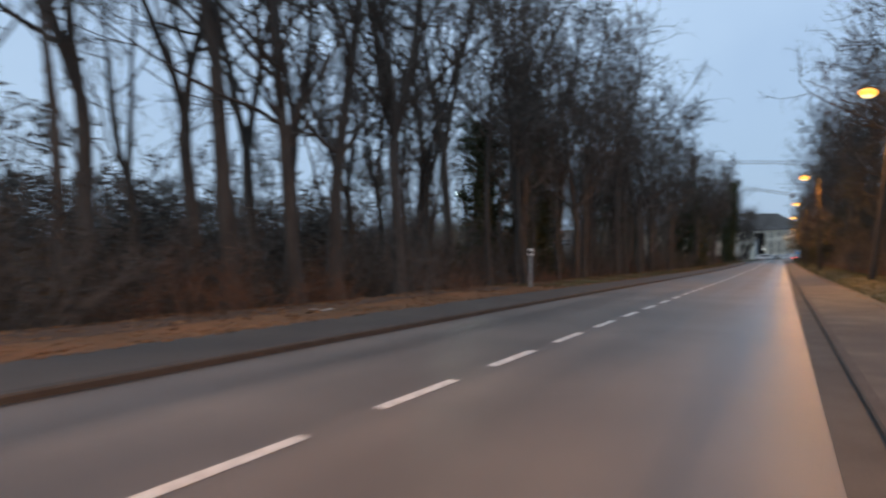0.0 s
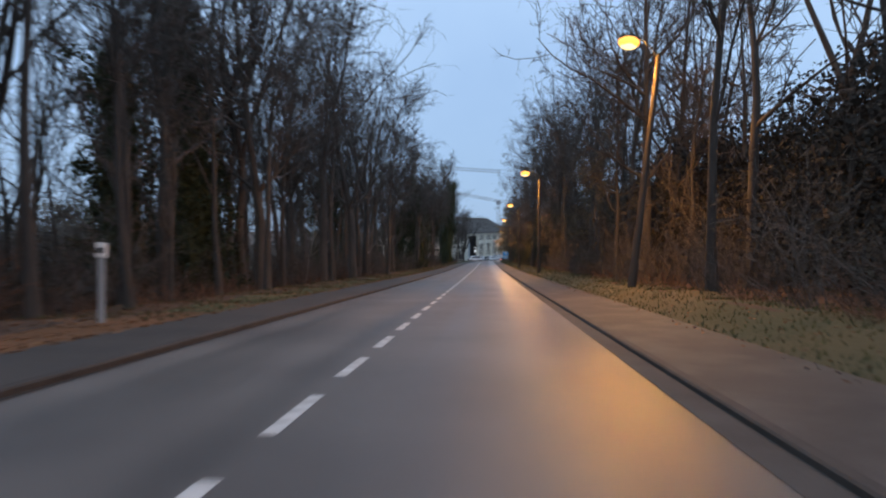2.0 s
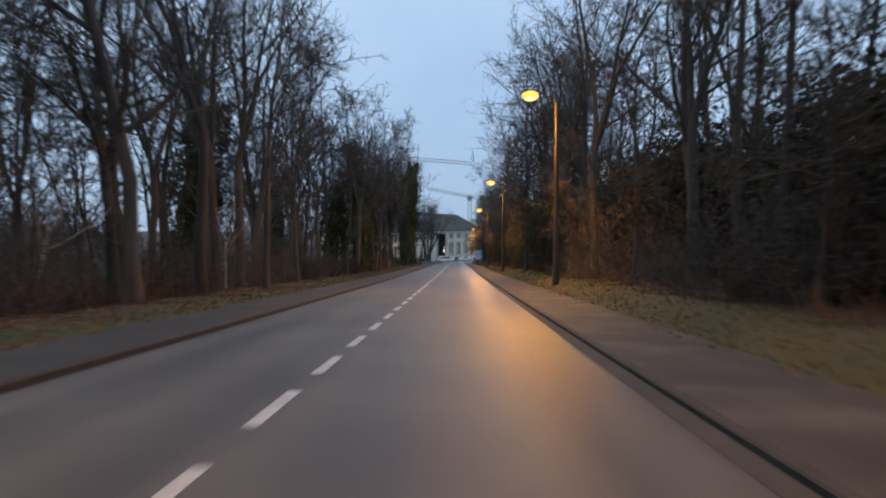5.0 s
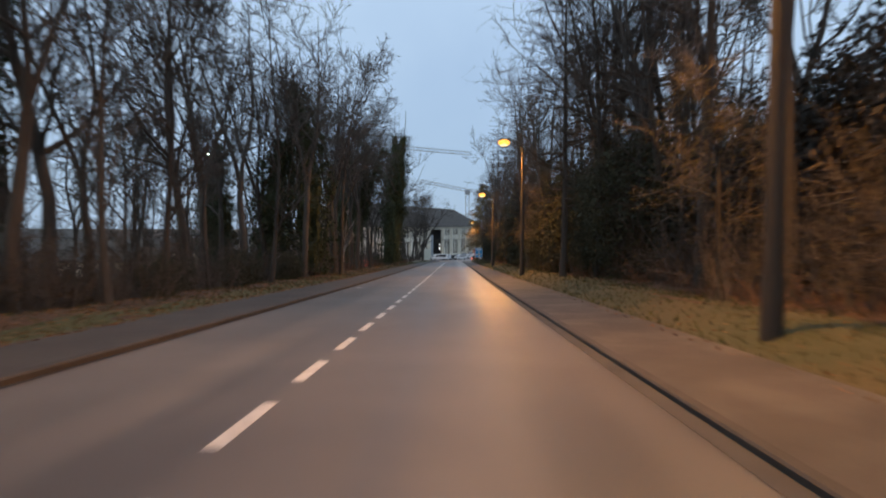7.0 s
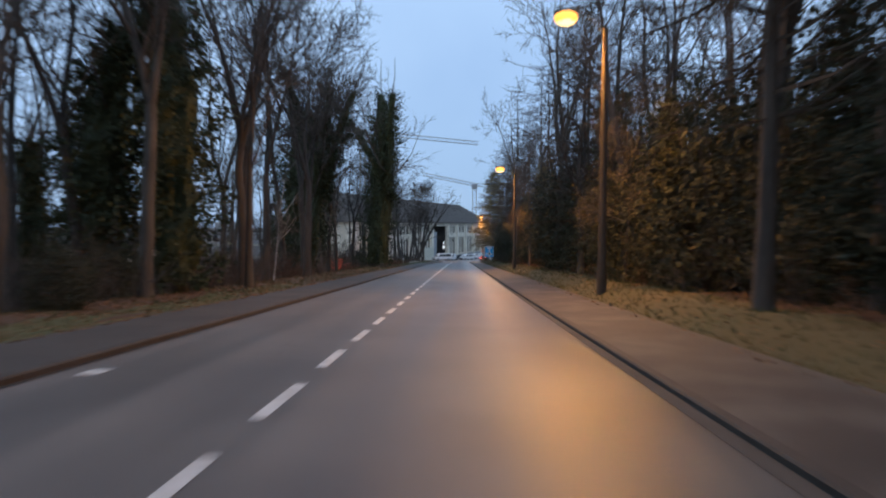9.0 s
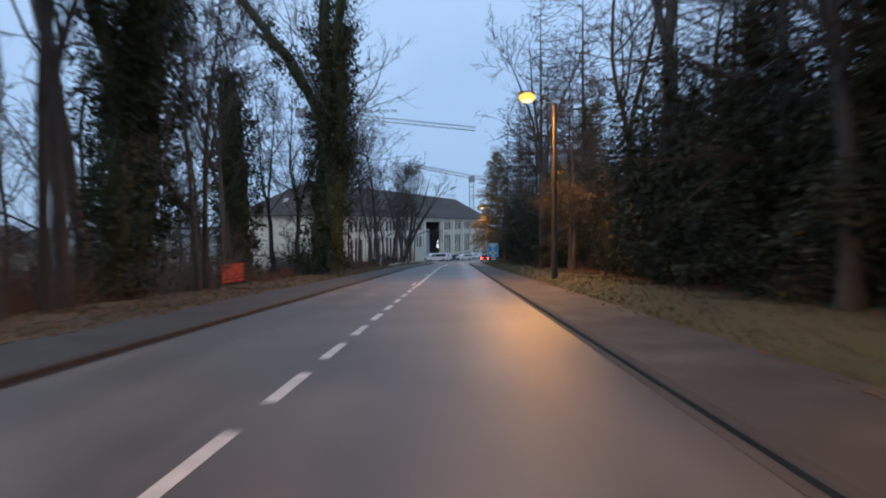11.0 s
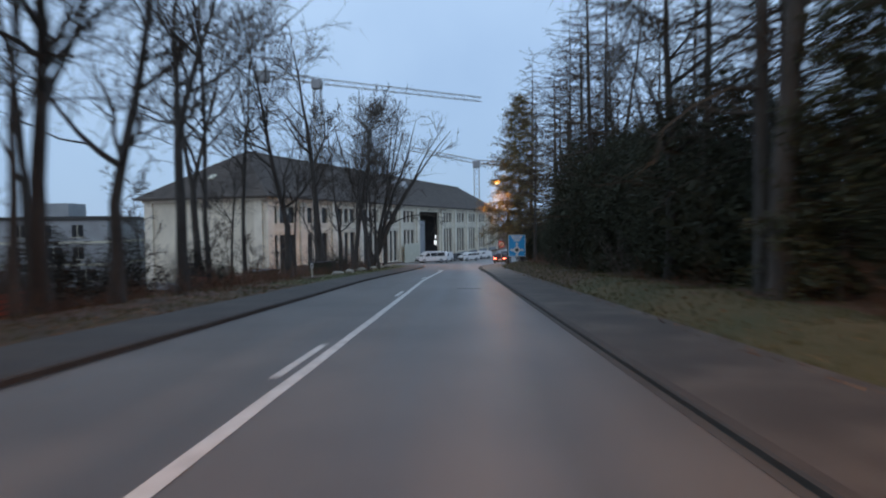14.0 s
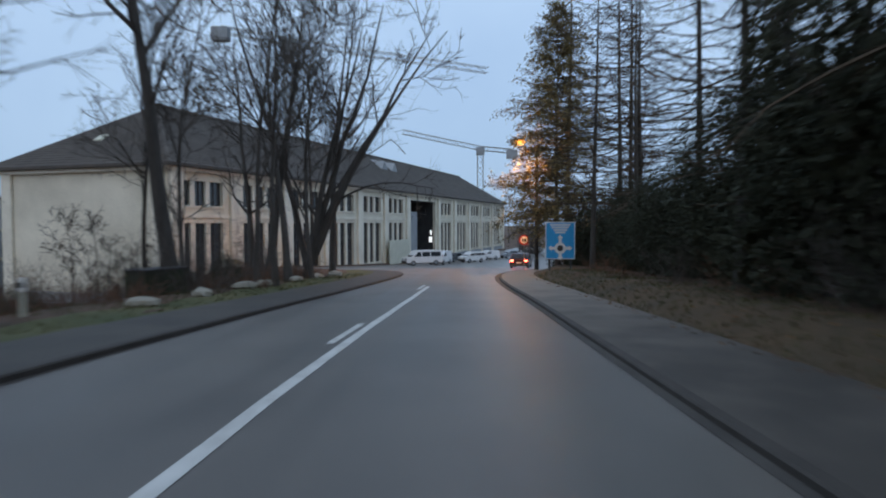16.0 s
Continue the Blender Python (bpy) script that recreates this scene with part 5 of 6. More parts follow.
# one of each kind, then copies
TREES = [
    bare_tree(11, 22, "tall bare tree with dark bark and ascending limbs", forks=2, limbs=18),
    bare_tree(12, 20, "bare dark tree with one straight trunk", limbs=18),
    bare_tree(13, 24, "tall bare forked tree in the roadside wood", forks=3, limbs=19),
    bare_tree(14, 18, "slender bare tree with many fine twigs", limbs=17, thick=0.009, spread=42),
    bare_tree(15, 21, "bare leaning tree with a crooked trunk", limbs=17, lean=0.14),
    bare_tree(16, 14, "young bare tree with a dense twiggy crown", limbs=18, thick=0.008, spread=38, first=0.12),
]
CLUMPED = [bare_tree(29, 17, "bare tree of several leaning stems from one foot", forks=5, fork_at=0.05, open_out=17, limbs=13, thick=0.023), bare_tree(23, 19, "stout bare tree with a thick dark trunk", limbs=15, thick=0.0175, first=0.35)]
LEAFY = [leafy_tree(26, 14, 3.6, 8.5, 3600, "young tree with pale withered leaves on its low boughs", limbs=18, first=0.22, spread=62, long=0.34, thick=0.01), leafy_tree(27, 11, 1.2, 6.5, 3600, "small tree with pale withered leaves hanging on", limbs=18, first=0.12, spread=60, long=0.36, thick=0.01)]
BACK = [
    bare_tree(17, 20, "bare dark tree deeper in the wood", limbs=12, branches=6, twigs=5, sprigs=1, fine=1.8, forks=2),
    bare_tree(18, 18, "bare slender tree deeper in the wood", limbs=12, branches=6, twigs=5, sprigs=1, fine=1.8),
    bare_tree(19, 12, "young bare tree deeper in the wood", limbs=12, branches=6, twigs=5, sprigs=1, fine=1.8, first=0.1, thick=0.009),
]
BIRCHES = [bare_tree(21, 9, "thin leaning birch with pale bark", (BIRCH, TWIGS), "birches at the wood's edge", limbs=9, branches=4, twigs=5, thick=0.007, lean=0.18)]
IVIES = [
    ivy_tree(31, 19, 1.5, 14.5, "tall tree wrapped in a thick sleeve of dark ivy"),
    ivy_tree(34, 20, 1.65, 16.5, "trunk swollen to a column by dark green ivy"),
    ivy_tree(36, 24, 1.4, 21.0, "very tall trunk smothered in dark ivy"),
    ivy_tree(39, 23, 0.95, 19.0, "forked tree with dark ivy up each of its stems", forks=3),
]
LARCHES = [conifer(41, 23, 0.2, 4.6, 0, "tall bare larch with drooping brown twigs", (BARK, LARCH), "larches on the bank"), conifer(42, 20, 0.16, 4.2, 0, "bare larch with fine hanging twigs", (BARK, LARCH), "larches on the bank")]
SPRUCES = [conifer(45, 15, 0.08, 3.2, 6, "dense green spruce beside the pavement", (BARK, LARCH), "spruces beside the road")]
YELLOWED = [conifer(46, 19.5, 0.16, 5.4, 11, "large conifer with yellowed needles beside the pavement", (BARK, LARCH), "spruces beside the road", LARCHLEAF)]
EVERGREENS = [evergreen(51, 3.0, 7.4, 11500, "tall dark evergreen shrub behind the verge"), evergreen(52, 2.8, 5.6, 9500, "broad dark evergreen shrub behind the verge"), evergreen(53, 3.2, 8.6, 13000, "high dark evergreen thicket behind the verge")]
EVERBACK = [evergreen(54, 3.4, 8.0, 2000, "dark evergreen thicket deeper in the wood", None, (0.08, 0.15))]
DENSE = [evergreen(58, 2.9, 6.6, 5400, "dense brown shrub that keeps its withered leaves", MURK, (0.055, 0.105), "withered brown foliage", "beech_shrub", "brown shrubs along the pavement")]
DENSEBACK = [evergreen(59, 3.0, 7.6, 2000, "dense brown thicket deeper in the wood", MURK, (0.08, 0.15), "withered brown foliage", "beech_shrub", "brown shrubs deeper in the wood")]
BANK = [evergreen(60, 4.3, 10.0, 3000, "tall grey-brown thicket at the far edge of the wood", TWIGS, (0.1, 0.2), "grey-brown tangle of twigs and leaves", "thicket", "thickets beyond the wood")]
BEECHES = [brown_shrub(56, 2.6, 5.2, 36, 1700, "tall shrub with withered brown leaves"), brown_shrub(57, 2.3, 3.2, 32, 1500, "low shrub with withered brown leaves")]
THICKETS = [thicket(61, 1.8, 2.2, 44, BRAMBLE, "tangled reddish-brown bramble under the trees"), thicket(62, 1.8, 4.2, 44, TWIGS, "bare grey-brown shrub with thin stems"), thicket(63, 2.2, 1.4, 48, BRAMBLE, "low reddish bramble at the wood's edge")]

used = set()


def plant(thing, x, y, turn, scale=1.0, sink=0.0):
    m = pose(x, y, ground_z(x, y) - sink, 0, 0, turn)
    if thing not in used:
        used.add(thing)
        ob = thing
    else:
        ob = copy_thing(thing, m)
    ob.matrix_basis = m @ Matrix.Diagonal((scale, scale, scale, 1))
    return ob


rnd = random.Random(77)
# trees that stand out, on the low side of the road: x, y, kind, scale
STANDING_LEFT = [
    (-10.5, 203, 3, 1.0), (-9.4, 188, 1, 0.95), (-8.9, 191, 4, 0.8), (-10.4, 199.5, 0, 0.9),
    (-8.2, 46, 5, 1.2), (-9.4, 50.6, 5, 0.95), (-12.0, 39.5, 5, 1.0), (-12.6, 172, 3, 1.0), (-19.5, 186, 1, 0.9), (-13.0, 193, 3, 1.0),
    (-15.5, 27, 2, 0.95), (-9.6, 36.0, 2, 0.72), (-12.2, 45.5, 0, 1.0), (-8.9, 43.0, 3, 1.0), (-11.6, 54.5, 2, 1.0), (-9.9, 61.5, 4, 0.95), (-13.8, 69, 2, 1.0), (-8.0, 69.5, 3, 0.95), (-12.6, 76, 1, 1.0), (-8.9, 85.0, 2, 0.85), (-16, 35, 0, 1.0), (-17, 52, 2, 1.0),
    (-12.7, 24.5, 3, 1.1), (-10.8, 28.5, 0, 0.95), (-10.0, 30.5, 1, 0.9), (-11.2, 34, 4, 1.0), (-10.5, 38.5, 5, 1.0), (-13.5, 42, 2, 1.0), (-9.3, 47.5, 3, 1.0), (-8.6, 53, 3, 0.8),
    (-8.4, 58, 3, 1.0), (-12.5, 62, 0, 1.0), (-10.2, 66, 3, 1.0), (-9.55, 72.9, 0, 1.05), (-8.7, 79, 4, 1.0), (-11.5, 83, 1, 1.0), (-7.6, 90, 3, 1.05), (-15.0, 66, 5, 1.2), (-17.5, 72, 3, 1.0), (-14.5, 78, 5, 1.3), (-18.5, 80, 0, 0.9), (-10.8, 92, 0, 0.95), (-13.4, 97, 2, 0.95), (-12.0, 103, 4, 1.0), (-15.5, 101, 1, 1.0), (-16.5, 93, 0, 1.0), (-10.5, 95, 2, 0.9), (-8.4, 100, 5, 1.15), (-9.5, 106, 5, 1.25), (-11, 112, 1, 0.95), (-8.1, 116, 5, 1.2),
    (-15.5, 126, 0, 0.95), (-14.4, 122.5, 2, 0.9), (-17.5, 121, 5, 1.3), (-8.6, 126, 0, 0.85), (-8.0, 134, 2, 0.75), (-9.2, 141.5, 0, 0.8), (-7.6, 144.5, 2, 0.72), (-8.8, 149, 0, 0.8), (-6.9, 131.5, 3, 1.0), (-9.5, 138, 0, 0.85), (-8.0, 147, 3, 1.0), (-7.9, 156, 5, 1.2), (-9.5, 161, 3, 1.0), (-9.4, 187, 3, 0.95), (-13.5, 209, 0, 0.85), (-11.0, 210, 3, 0.95), (-8.6, 211, 4, 0.8),
    (-6.7, 226, 3, 0.85), (-9.5, 234, 4, 0.72), (-5.4, 236, 0, 0.75), (-5.3, 230.5, 5, 1.1), (-7.2, 238, 3, 0.85), (-10.2, 227, 5, 1.1), (-5.6, 225, 3, 0.8), (-12.5, 228, 3, 0.8), (-15, 219, 3, 0.75),
]
for x, y, k, s in STANDING_LEFT:
    plant(TREES[k], x, y, rnd.uniform(0, 360), s)
for x, y, k, s in ((-8.9, 222.8, 1, 1.0), (-6.2, 233.2, 0, 0.95), (-7.9, 231.5, 1, 0.8), (-6.0, 228.6, 1, 0.62)):
    plant(CLUMPED[k], x, y, rnd.uniform(0, 360), s)
for x, y, k, s in ((-8.5, 128.5, 1, 0.85), (-11.9, 128.5, 0, 0.78), (-16.2, 131.5, 0, 0.6), (-14.6, 181, 1, 1.0), (-6.7, 177.5, 3, 1.05), (-8.2, 179.0, 2, 0.95), (-13.6, 61.0, 1, 0.72), (-12.6, 62.5, 2, 0.8), (-16.6, 60.5, 0, 1.0), (-12.0, 158.6, 0, 1.05), (-24, 150, 1, 1.0), (-9.3, 152, 3, 0.75), (-17.5, 104, 0, 1.1)):
    plant(IVIES[k], x, y, rnd.uniform(0, 360) + (180 if k == 3 else 0), s)
for x, y, s in ((-8.2, 139.5, 0.75), (-9.6, 90, 0.7), (-13, 80, 0.9)):
    plant(BIRCHES[0], x, y, rnd.uniform(0, 360), s)
# the wood behind them, open towards the far side
for y in np.arange(8, 196, 3.6):
    for row, x in enumerate((-14, -19.5, -26, -33)):
        if rnd.random() < ((0.75, 0.6, 0.45, 0.15)[row] if y < 125 else 0.42):
            plant(BACK[rnd.choice((0, 0, 1, 2))], x + rnd.uniform(-2.6, 2.6), y + rnd.uniform(-2, 2), rnd.uniform(0, 360), rnd.uniform(0.75, 1.08))
for y in np.arange(12, 245, 3.2):
    x = left_edge(y) - rnd.uniform(4.6, 7.6)
    if y < 196 or rnd.random() < 0.4:
        plant(THICKETS[1 if 84 < y < 134 else rnd.choice((0, 1, 2, 2)) if y < 196 else 2], x, y, rnd.uniform(0, 360), rnd.uniform(0.5, 0.9))
    if y < 165:
        plant(THICKETS[1 if 84 < y < 134 else rnd.choice((0, 1, 1))], x - rnd.uniform(2, 5), y + 1.5, rnd.uniform(0, 360), rnd.uniform(0.85, 1.3))
        if rnd.random() < 0.6:
            plant(THICKETS[1], x - rnd.uniform(6, 14), y + 0.5, rnd.uniform(0, 360), rnd.uniform(0.9, 1.4))

# red-brown brambles along the site barriers
for k in range(16):
    y = 195 + 1.5 * k
    plant(THICKETS[2], left_edge(y) - rnd.uniform(5.0, 9.0), y, rnd.uniform(0, 360), rnd.uniform(0.7, 1.0))
# saplings and brush before the hall's near end, a thicket beyond the bend
for x, y, sc in ((18.5, 346, 0.75), (26, 349, 0.8), (34, 347, 0.75), (42, 343, 0.8), (50, 336, 0.8), (58, 328, 0.85), (66, 318, 0.85)):
    plant(BANK[0], x, y, rnd.uniform(0, 360), sc)
for x, y, sc in ((-18.8, 236, 0.55), (-15.8, 233.5, 0.42)):
    plant(LEAFY[1], x, y, rnd.uniform(0, 360), sc)
for k in range(26):
    y = rnd.uniform(218, 240)
    x = left_edge(y) - rnd.uniform(4.5, 13)
    plant(THICKETS[rnd.choice((0, 1, 1, 2))], x, y, rnd.uniform(0, 360), rnd.uniform(0.45, 0.9))
for x, y, sc in ((-8.2, 226.5, 0.26), (-9.4, 224.5, 0.22), (-13.8, 221.0, 0.3), (-17, 214, 0.32), (-10.8, 205.5, 0.24), (-8.6, 112, 0.3), (-9.8, 116.5, 0.36), (-8.4, 121, 0.3), (-9.6, 125.5, 0.34), (-11.2, 120, 0.42), (-10.6, 109, 0.36), (-8.9, 104.5, 0.28)):
    plant(EVERGREENS[1], x, y, rnd.uniform(0, 360), sc)
for x, y, sc in ((-17.5, 221, 0.8), (-19.5, 213, 0.9)):
    plant(BACK[2], x, y, rnd.uniform(0, 360), sc)
# the high side: shrubs close behind the verge, trees above them
for y in np.arange(14, 112, 4.2):
    plant(THICKETS[1], right_edge(y) + 5.6 + rnd.uniform(-0.6, 0.8), y + rnd.uniform(-1, 1), rnd.uniform(0, 360), rnd.uniform(0.6, 1.0))
    plant(BEECHES[rnd.choice((0, 0, 1))], right_edge(y) + 7.2 + rnd.uniform(-0.6, 1.0), y + rnd.uniform(-1, 1), rnd.uniform(0, 360), rnd.uniform(0.8, 1.15))
    plant(DENSE[0], right_edge(y) + 10.6 + rnd.uniform(-0.6, 1.2), y + 2 + rnd.uniform(-1, 1), rnd.uniform(0, 360), rnd.uniform(0.85, 1.2))
    plant(DENSEBACK[0], right_edge(y) + 14.0 + rnd.uniform(-1, 2), y + rnd.uniform(-2, 2), rnd.uniform(0, 360), rnd.uniform(1.15, 1.4))
for y in np.arange(112, 238, 3.5):
    plant(EVERGREENS[2 if 194 < y < 213 else rnd.choice((0, 1, 2, 2))], right_edge(y) + 6.9 + rnd.uniform(-0.5, 0.9), y + rnd.uniform(-1, 1), rnd.uniform(0, 360), rnd.uniform(0.9, 1.12) * (0.85 if y < 121 else 0.95 if y < 129 else 0.8 if y < 152 else 1.0 if y < 161 else 0.75 if y < 169 else 0.5 if y < 187 else 0.82 if y < 195 else 0.88 if y < 204 else 1.0 if y < 213 else 0.8 if y < 221 else 0.62))
for y in np.arange(112, 224, 5.0):
    plant(EVERBACK[0], right_edge(y) + 11.6 + rnd.uniform(-1, 2), y + rnd.uniform(-2, 2), rnd.uniform(0, 360), rnd.uniform(0.9, 1.1) if y < 121 else rnd.uniform(1.1, 1.3) if y < 168 else rnd.uniform(0.7, 0.9))
for x, y, sc in ((14.0, 62, 1.3), (14.6, 68, 1.4), (14.2, 74, 1.3), (14.0, 93, 1.4), (14.4, 99, 1.35), (14.2, 105, 1.3)):
    plant(DENSEBACK[0], x, y, rnd.uniform(0, 360), sc * 0.87)
for x, y, sc in ((12.6, 241, 0.8), (13.6, 245, 0.7), (15.6, 249, 0.75), (17.5, 244, 0.8), (13.8, 252, 0.6), (19, 252, 0.8), (22, 247, 0.9), (10.9, 243.5, 0.55), (11.6, 248.0, 0.62), (10.3, 251.0, 0.33), (12.5, 253.0, 0.4)):
    plant(EVERGREENS[0], x, y, rnd.uniform(0, 360), sc)
for x, y, k, sc in ((9.3, 50.0, 3, 1.1), (9.1, 38.0, 0, 0.9), (11.6, 58.5, 5, 1.0), (11.2, 62.5, 1, 0.9), (11.0, 70, 0, 0.95), (10.4, 77.5, 3, 1.05), (11.4, 84, 1, 1.0), (10.2, 97, 2, 0.9), (10.8, 104, 0, 0.95), (11.0, 113, 2, 0.95), (10.2, 117.5, 0, 0.95), (12.4, 120, 1, 1.0), (11.5, 124, 2, 0.9), (13.8, 115.5, 4, 1.0), (12.8, 110, 3, 1.0)):
    plant(TREES[k], x, y, rnd.uniform(0, 360), sc)
for x, y, sc in ((11.8, 212.5, 1.18), (13.4, 208.5, 1.08), (13.0, 177.5, 0.95), (13.2, 183.0, 1.0)):
    plant(EVERGREENS[2], x, y, random.Random(int(y)).uniform(0, 360), sc)
# taller trees behind the shrubs of the high side
for a, b, step in ((54, 90, 6.0), (108, 168, 3.8)):
    for y in np.arange(a, b, step):
        plant(BACK[rnd.choice((0, 1, 1))], rnd.uniform(11.5, 18), y + rnd.uniform(-1.5, 1.5), rnd.uniform(0, 360), rnd.uniform(0.75, 1.0))
for x, y, k, sc in ((8.9, 63.5, 0, 1.0), (9.6, 72, 1, 0.9), (9.2, 98.5, 1, 0.9), (9.8, 87, 0, 0.9), (9.0, 132.5, 1, 0.85), (9.6, 140, 1, 0.8), (9.0, 170.5, 0, 0.9)):
    plant(LEAFY[k], x, y, rnd.uniform(0, 360), sc)
# brown undergrowth among the trunks of the low side
for y in np.arange(24, 198, 3.6):
    plant(BEECHES[rnd.choice((0, 1))], left_edge(y) - rnd.uniform(8.5, 11.5), y, rnd.uniform(0, 360), rnd.uniform(0.7, 1.0) * (0.5 if 119 < y < 140 else 1.0))
# brush and thin saplings against the hall's end wall
brush = random.Random(19)
for x, y, sc in ((-18.0, 238, 1.1), (-21, 240.5, 1.3), (-24, 241.5, 1.2), (-27, 244, 1.3), (-20, 232, 1.0), (-25.5, 236, 1.2), (-16.8, 243, 0.9)):
    plant(THICKETS[1], x, y, brush.uniform(0, 360), sc)
for x, y, sc in ((-19.4, 236, 0.6), (-22.6, 238.5, 0.65), (-17.6, 241.5, 0.55)):
    plant(BACK[2], x, y, brush.uniform(0, 360), sc)
# brown brush between the trunks, before the flat-roofed house
for x, y, sc in ((-10.6, 201.5, 0.34), (-12.4, 198.0, 0.42), (-13.2, 194.5, 0.5), (-15.6, 196.0, 0.5)):
    plant(DENSEBACK[0], x, y, brush.uniform(0, 360), sc)
# brown thickets behind the trunks where the road begins
for x, y, sc in ((-19.5, 30, 0.75), (-22, 36, 0.85), (-25, 44, 0.9), (-30, 41, 1.1), (-27, 52, 1.0), (-24, 60, 0.85), (-21, 24, 0.8), (-31, 58, 1.0), (-28, 69, 0.9)):
    plant(DENSEBACK[0], x, y, rnd.uniform(0, 360), sc)
for y in np.arange(94, 152, 6.0):
    plant(BANK[0], -45 + rnd.uniform(-3, 3), y, rnd.uniform(0, 360), rnd.uniform(1.0, 1.2))
# a high grey-brown thicket beyond the trunks, and a dark brown edge to the wood on its far, low side
for y in np.arange(6, 92, 5.2):
    plant(BANK[0], -37 + rnd.uniform(-3, 3), y + rnd.uniform(-1, 1), rnd.uniform(0, 360), rnd.uniform(0.85, 1.15))
    if y < 60:
        plant(BANK[0], -47 + rnd.uniform(-3, 3), y + 2.5, rnd.uniform(0, 360), rnd.uniform(1.1, 1.35))
for y in np.arange(0, 208, 4.4):
    plant(BEECHES[rnd.choice((0, 0, 1))], -29 + rnd.uniform(-3, 3), y, rnd.uniform(0, 360), rnd.uniform(0.9, 1.5))
for y in np.arange(18, 232, 4.6):
    for row, x in enumerate((10.4, 16, 22)):
        if rnd.random() < ((0.7, 0.6, 0.3) if y > 60 else (0.0, 0.4, 0.3))[row] and (row or min(abs(y - v) for v in (54.15, 91.1, 127.3, 167.0)) > 5):
            larch = y > 150 and rnd.random() < 0.5
            kind = LARCHES[rnd.randrange(2)] if larch else (TREES[rnd.randrange(6)] if row == 0 else BACK[rnd.randrange(3)])
            plant(kind, right_edge(y) - 4.24 + x + rnd.uniform(-1.4, 1.6), y + rnd.uniform(-2, 2), rnd.uniform(0, 360), rnd.uniform(0.75, 1.05))
for x, y, k, s in ((8.3, 118.5, 0, 0.95), (11.8, 109, 1, 1.0), (12.2, 116, 0, 1.0), (15.5, 249, 0, 1.15), (11.8, 257, 0, 1.25), (13.2, 243, 0, 1.0), (12.6, 236, 1, 1.0), (13.4, 229, 0, 0.95),  (10.2, 148, 1, 0.95), (9.8, 236.0, 0, 0.8), (11.5, 233.0, 1, 0.9), (9.4, 173.5, 1, 0.75), (9.3, 186, 0, 1.0), (10.5, 193, 1, 1.0), (9.8, 208, 0, 0.9), (10.8, 216, 1, 0.9)):
    plant(LARCHES[k], x, y, rnd.uniform(0, 360), s)
for x, y, s in ((9.9, 184, 0.6), (9.4, 136, 0.62), (10.6, 144, 0.75), (9.6, 129.5, 0.5), (10.4, 150, 0.7), (11.4, 121, 0.6)):
    plant(SPRUCES[0], x, y, rnd.uniform(0, 360), s)
for x, y, s in ((9.5, 247.0, 1.0), (11.2, 178.5, 0.62)):
    plant(YELLOWED[0], x, y, rnd.uniform(0, 360), s)
for y in np.arange(20, 240, 5):
    plant(THICKETS[rnd.randrange(3)], right_edge(y) + 5.0 + rnd.uniform(-0.3, 0.9), y, rnd.uniform(0, 360), rnd.uniform(0.4, 0.75))


# ---- far woods ----
def far_clump(seed, name="far_wood"):
    V, F = [], []
    r = random.Random(seed)
    for k in range(6):
        tv, tf, cv, cf, _ = grow(seed * 50 + k, r.uniform(12, 18), limbs=9, branches=4, twigs=3, sprigs=0, thick=0.011, fine=5.5)
        off = Vector((r.uniform(-13, 13), r.uniform(-7, 7), 0))
        for vv, ff in ((tv, tf), (cv, cf)):
            b = len(V)
            V.extend([(v[0] + off.x, v[1] + off.y, v[2]) for v in vv])
            F.extend([tuple(i + b for i in f) for f in ff])
    ob = mesh_object(name, V, F, TWIGS)
    return tagged(ob, "distant bare woodland", "wood", kind="stuff")


CLUMPS = [far_clump(3), far_clump(5)]
spots = [(-42, 8), (-42, 34), (-44, 62), (-46, 88), (-48, 114), (-56, 140), (-52, 20), (-50, 48), (-54, 75), (-70, 92), (-72, 125), (-76, 160), (-95, 40), (-95, 75), (-90, 110), (-105, 140), (-120, 175), (-130, 250), (-140, 290), (-110, 320), (-80, 380), (-50, 410), (-20, 430), (20, 440), (60, 420), (70, 350), (85, 310), (95, 280), (46, 195), (70, 262), (22, 352), (36, 348), (50, 338), (30, 385), (-18, -25), (14, -30)]
for i, (x, y) in enumerate(spots):
    c = CLUMPS[i % 2]
    m = pose(x, y, ground_z(x, y), 0, 0, rnd.choice((0, 90, 180, 270)) + rnd.uniform(-20, 20))
    if i < 2:
        c.matrix_basis = m
    else:
        copy_thing(c, m)


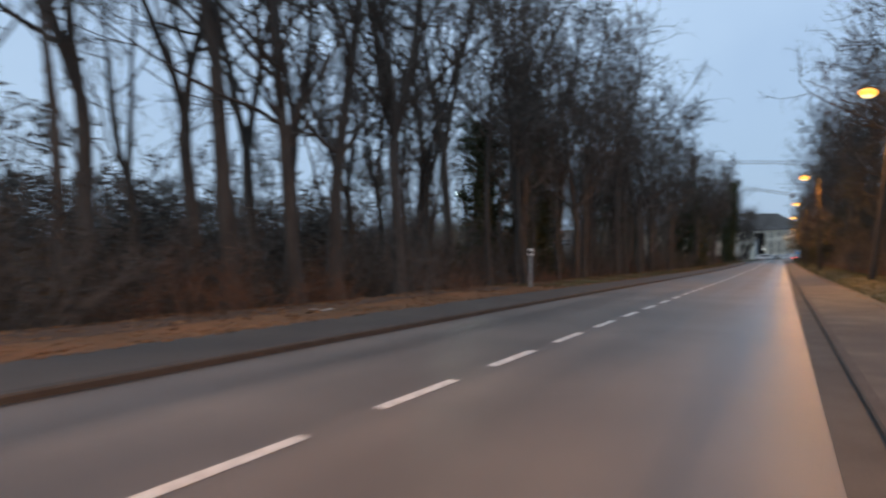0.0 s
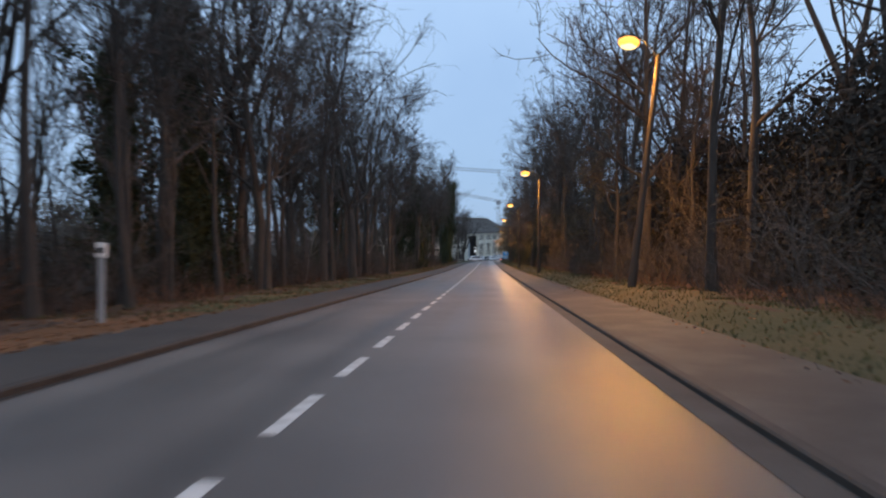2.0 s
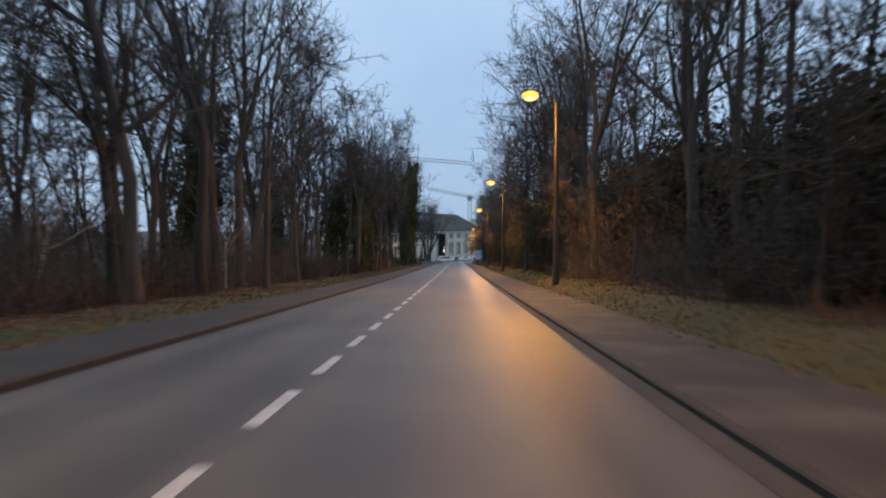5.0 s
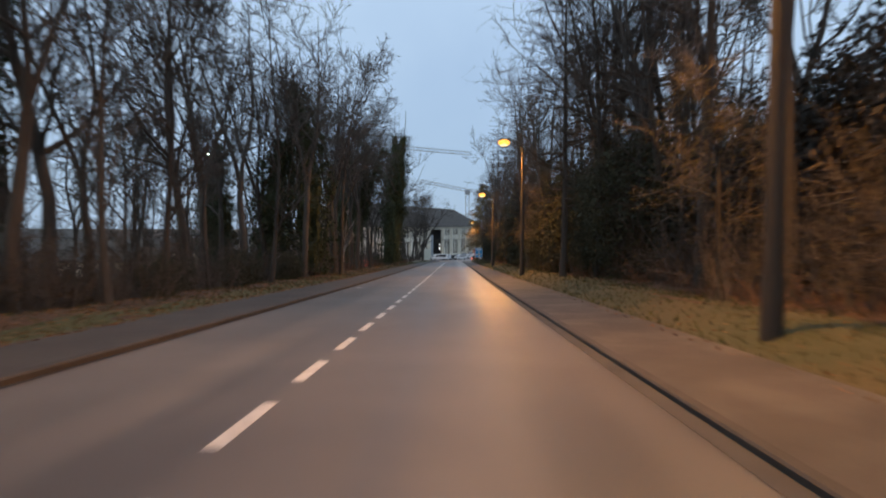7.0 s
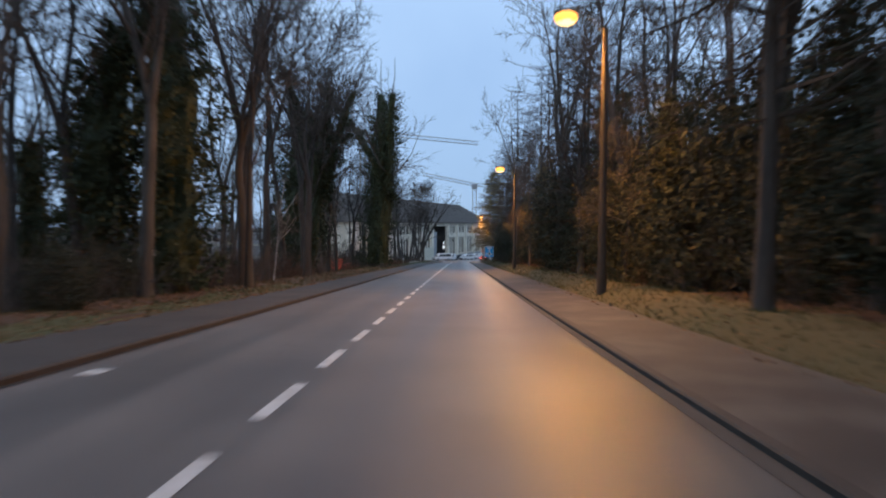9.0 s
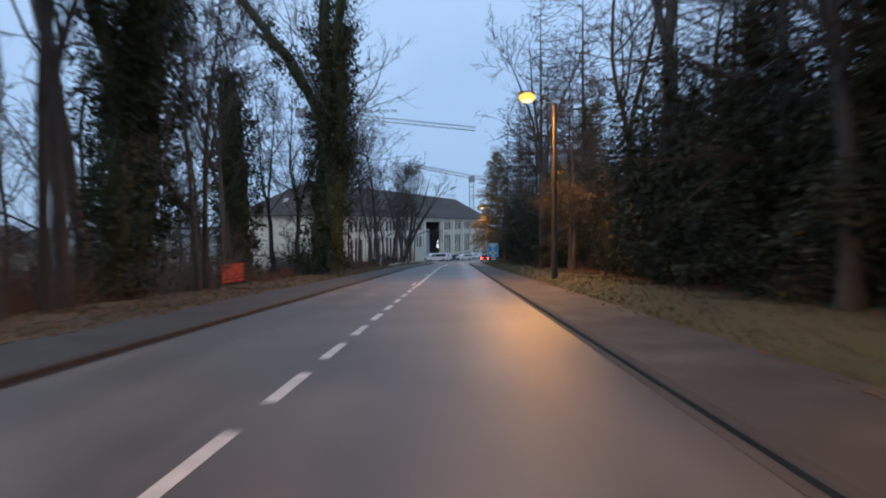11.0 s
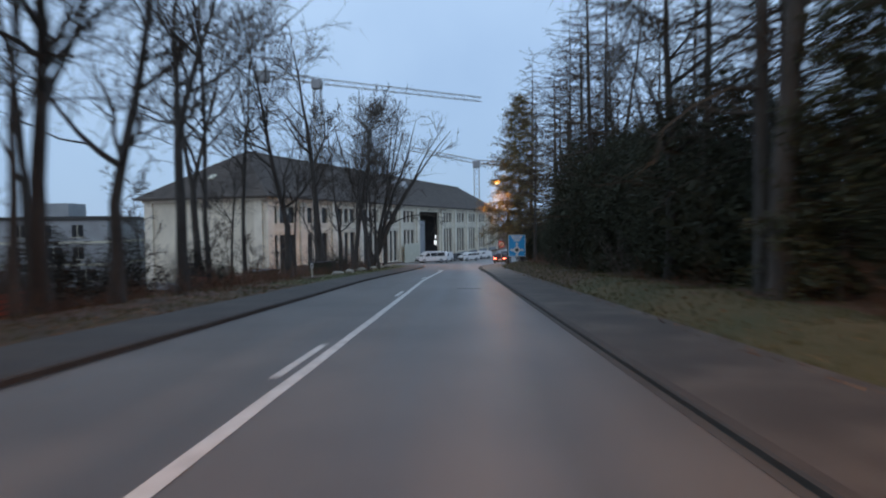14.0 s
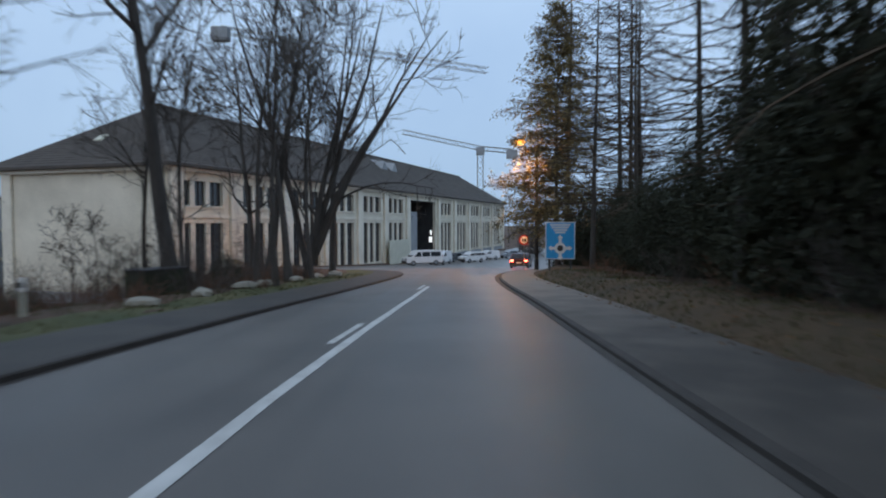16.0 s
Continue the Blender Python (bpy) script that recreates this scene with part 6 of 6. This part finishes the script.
# ---- fallen leaves and grass on the verges ----
def scatter(name, count, left, near, far, mat, label, size, stand, seed, start=12, end=236):
    rng = np.random.default_rng(seed)
    ys = rng.uniform(start, end, count)
    offs = near + (far - near) * rng.random(count) ** 1.2
    pts = []
    for y, o in zip(ys, offs):
        x = left_edge(y) - o if left else right_edge(y) + o
        base = road_z(y) + 0.13 if o < (1.9 if left else 2.05) else ground_z(x, y) + 0.03
        pts.append((x, y, base))
    pts = np.array(pts)
    s = rng.uniform(*size, count)
    if stand:
        a = rng.uniform(0, 2 * np.pi, count)
        side = np.stack([np.cos(a), np.sin(a), 0 * a], 1) * 0.02
        tip = pts + np.stack([rng.normal(0, 0.35, count) * s, rng.normal(0, 0.35, count) * s, s], 1)
        v = np.stack([pts - side, pts + side, tip], 1).reshape(-1, 3)
        f = np.arange(3 * count).reshape(-1, 3)
    else:
        v, f = quads(pts, s, rng, 0.75)
    ob = mesh_object(name, v.tolist(), f.tolist(), mat)
    return tagged(ob, label, "ground cover", kind="stuff")


scatter("fallen_leaves", 24000, True, 1.7, 6.5, DEADLEAF, "orange-brown fallen leaves on the verge", (0.03, 0.07), False, 1, 12, 150)
scatter("fallen_leaves", 11000, False, 1.7, 6.5, DEADLEAF, "orange-brown fallen leaves on the verge", (0.025, 0.055), False, 2)
scatter("fallen_leaves", 5000, True, 1.9, 6.5, DEADLEAF, "brown fallen leaves on the verge", (0.03, 0.06), False, 5, 150, 205)
scatter("grass", 11000, True, 1.95, 5.5, GRASS, "rough grass on the verge", (0.05, 0.14), True, 3, 42)
scatter("grass", 20000, False, 2.05, 5.6, GRASS, "rough grass on the verge", (0.05, 0.13), True, 4)


# ---- litter on the verge ----
def litter(x, y, turn, long, label):
    h = holder("litter", pose(x, y, ground_z(x, y) + 0.05, 0, 0, turn), label, "litter")
    q = bmesh.new()
    n = 5
    rows = [[q.verts.new((long * (i / n - 0.5), 0.12 * (j - 0.5) * (1 + 0.3 * math.sin(i * 2.1)), 0.03 * math.sin(i * 1.7 + j))) for j in range(2)] for i in range(n + 1)]
    for r0, r1 in zip(rows, rows[1:]):
        q.faces.new((r0[0], r1[0], r1[1], r0[1]))
    bmesh.ops.solidify(q, geom=list(q.faces), thickness=0.02)
    part("sheet", q, SIGNWHITE, h)


litter(-6.2, 26.9, 20, 0.55, "crumpled pale scrap on the leafy verge")
litter(-13.1, 41.0, 70, 0.45, "crumpled white scrap under the trees")
litter(-4.95, 203.0, 80, 0.5, "flat pale scrap beside the pavement")
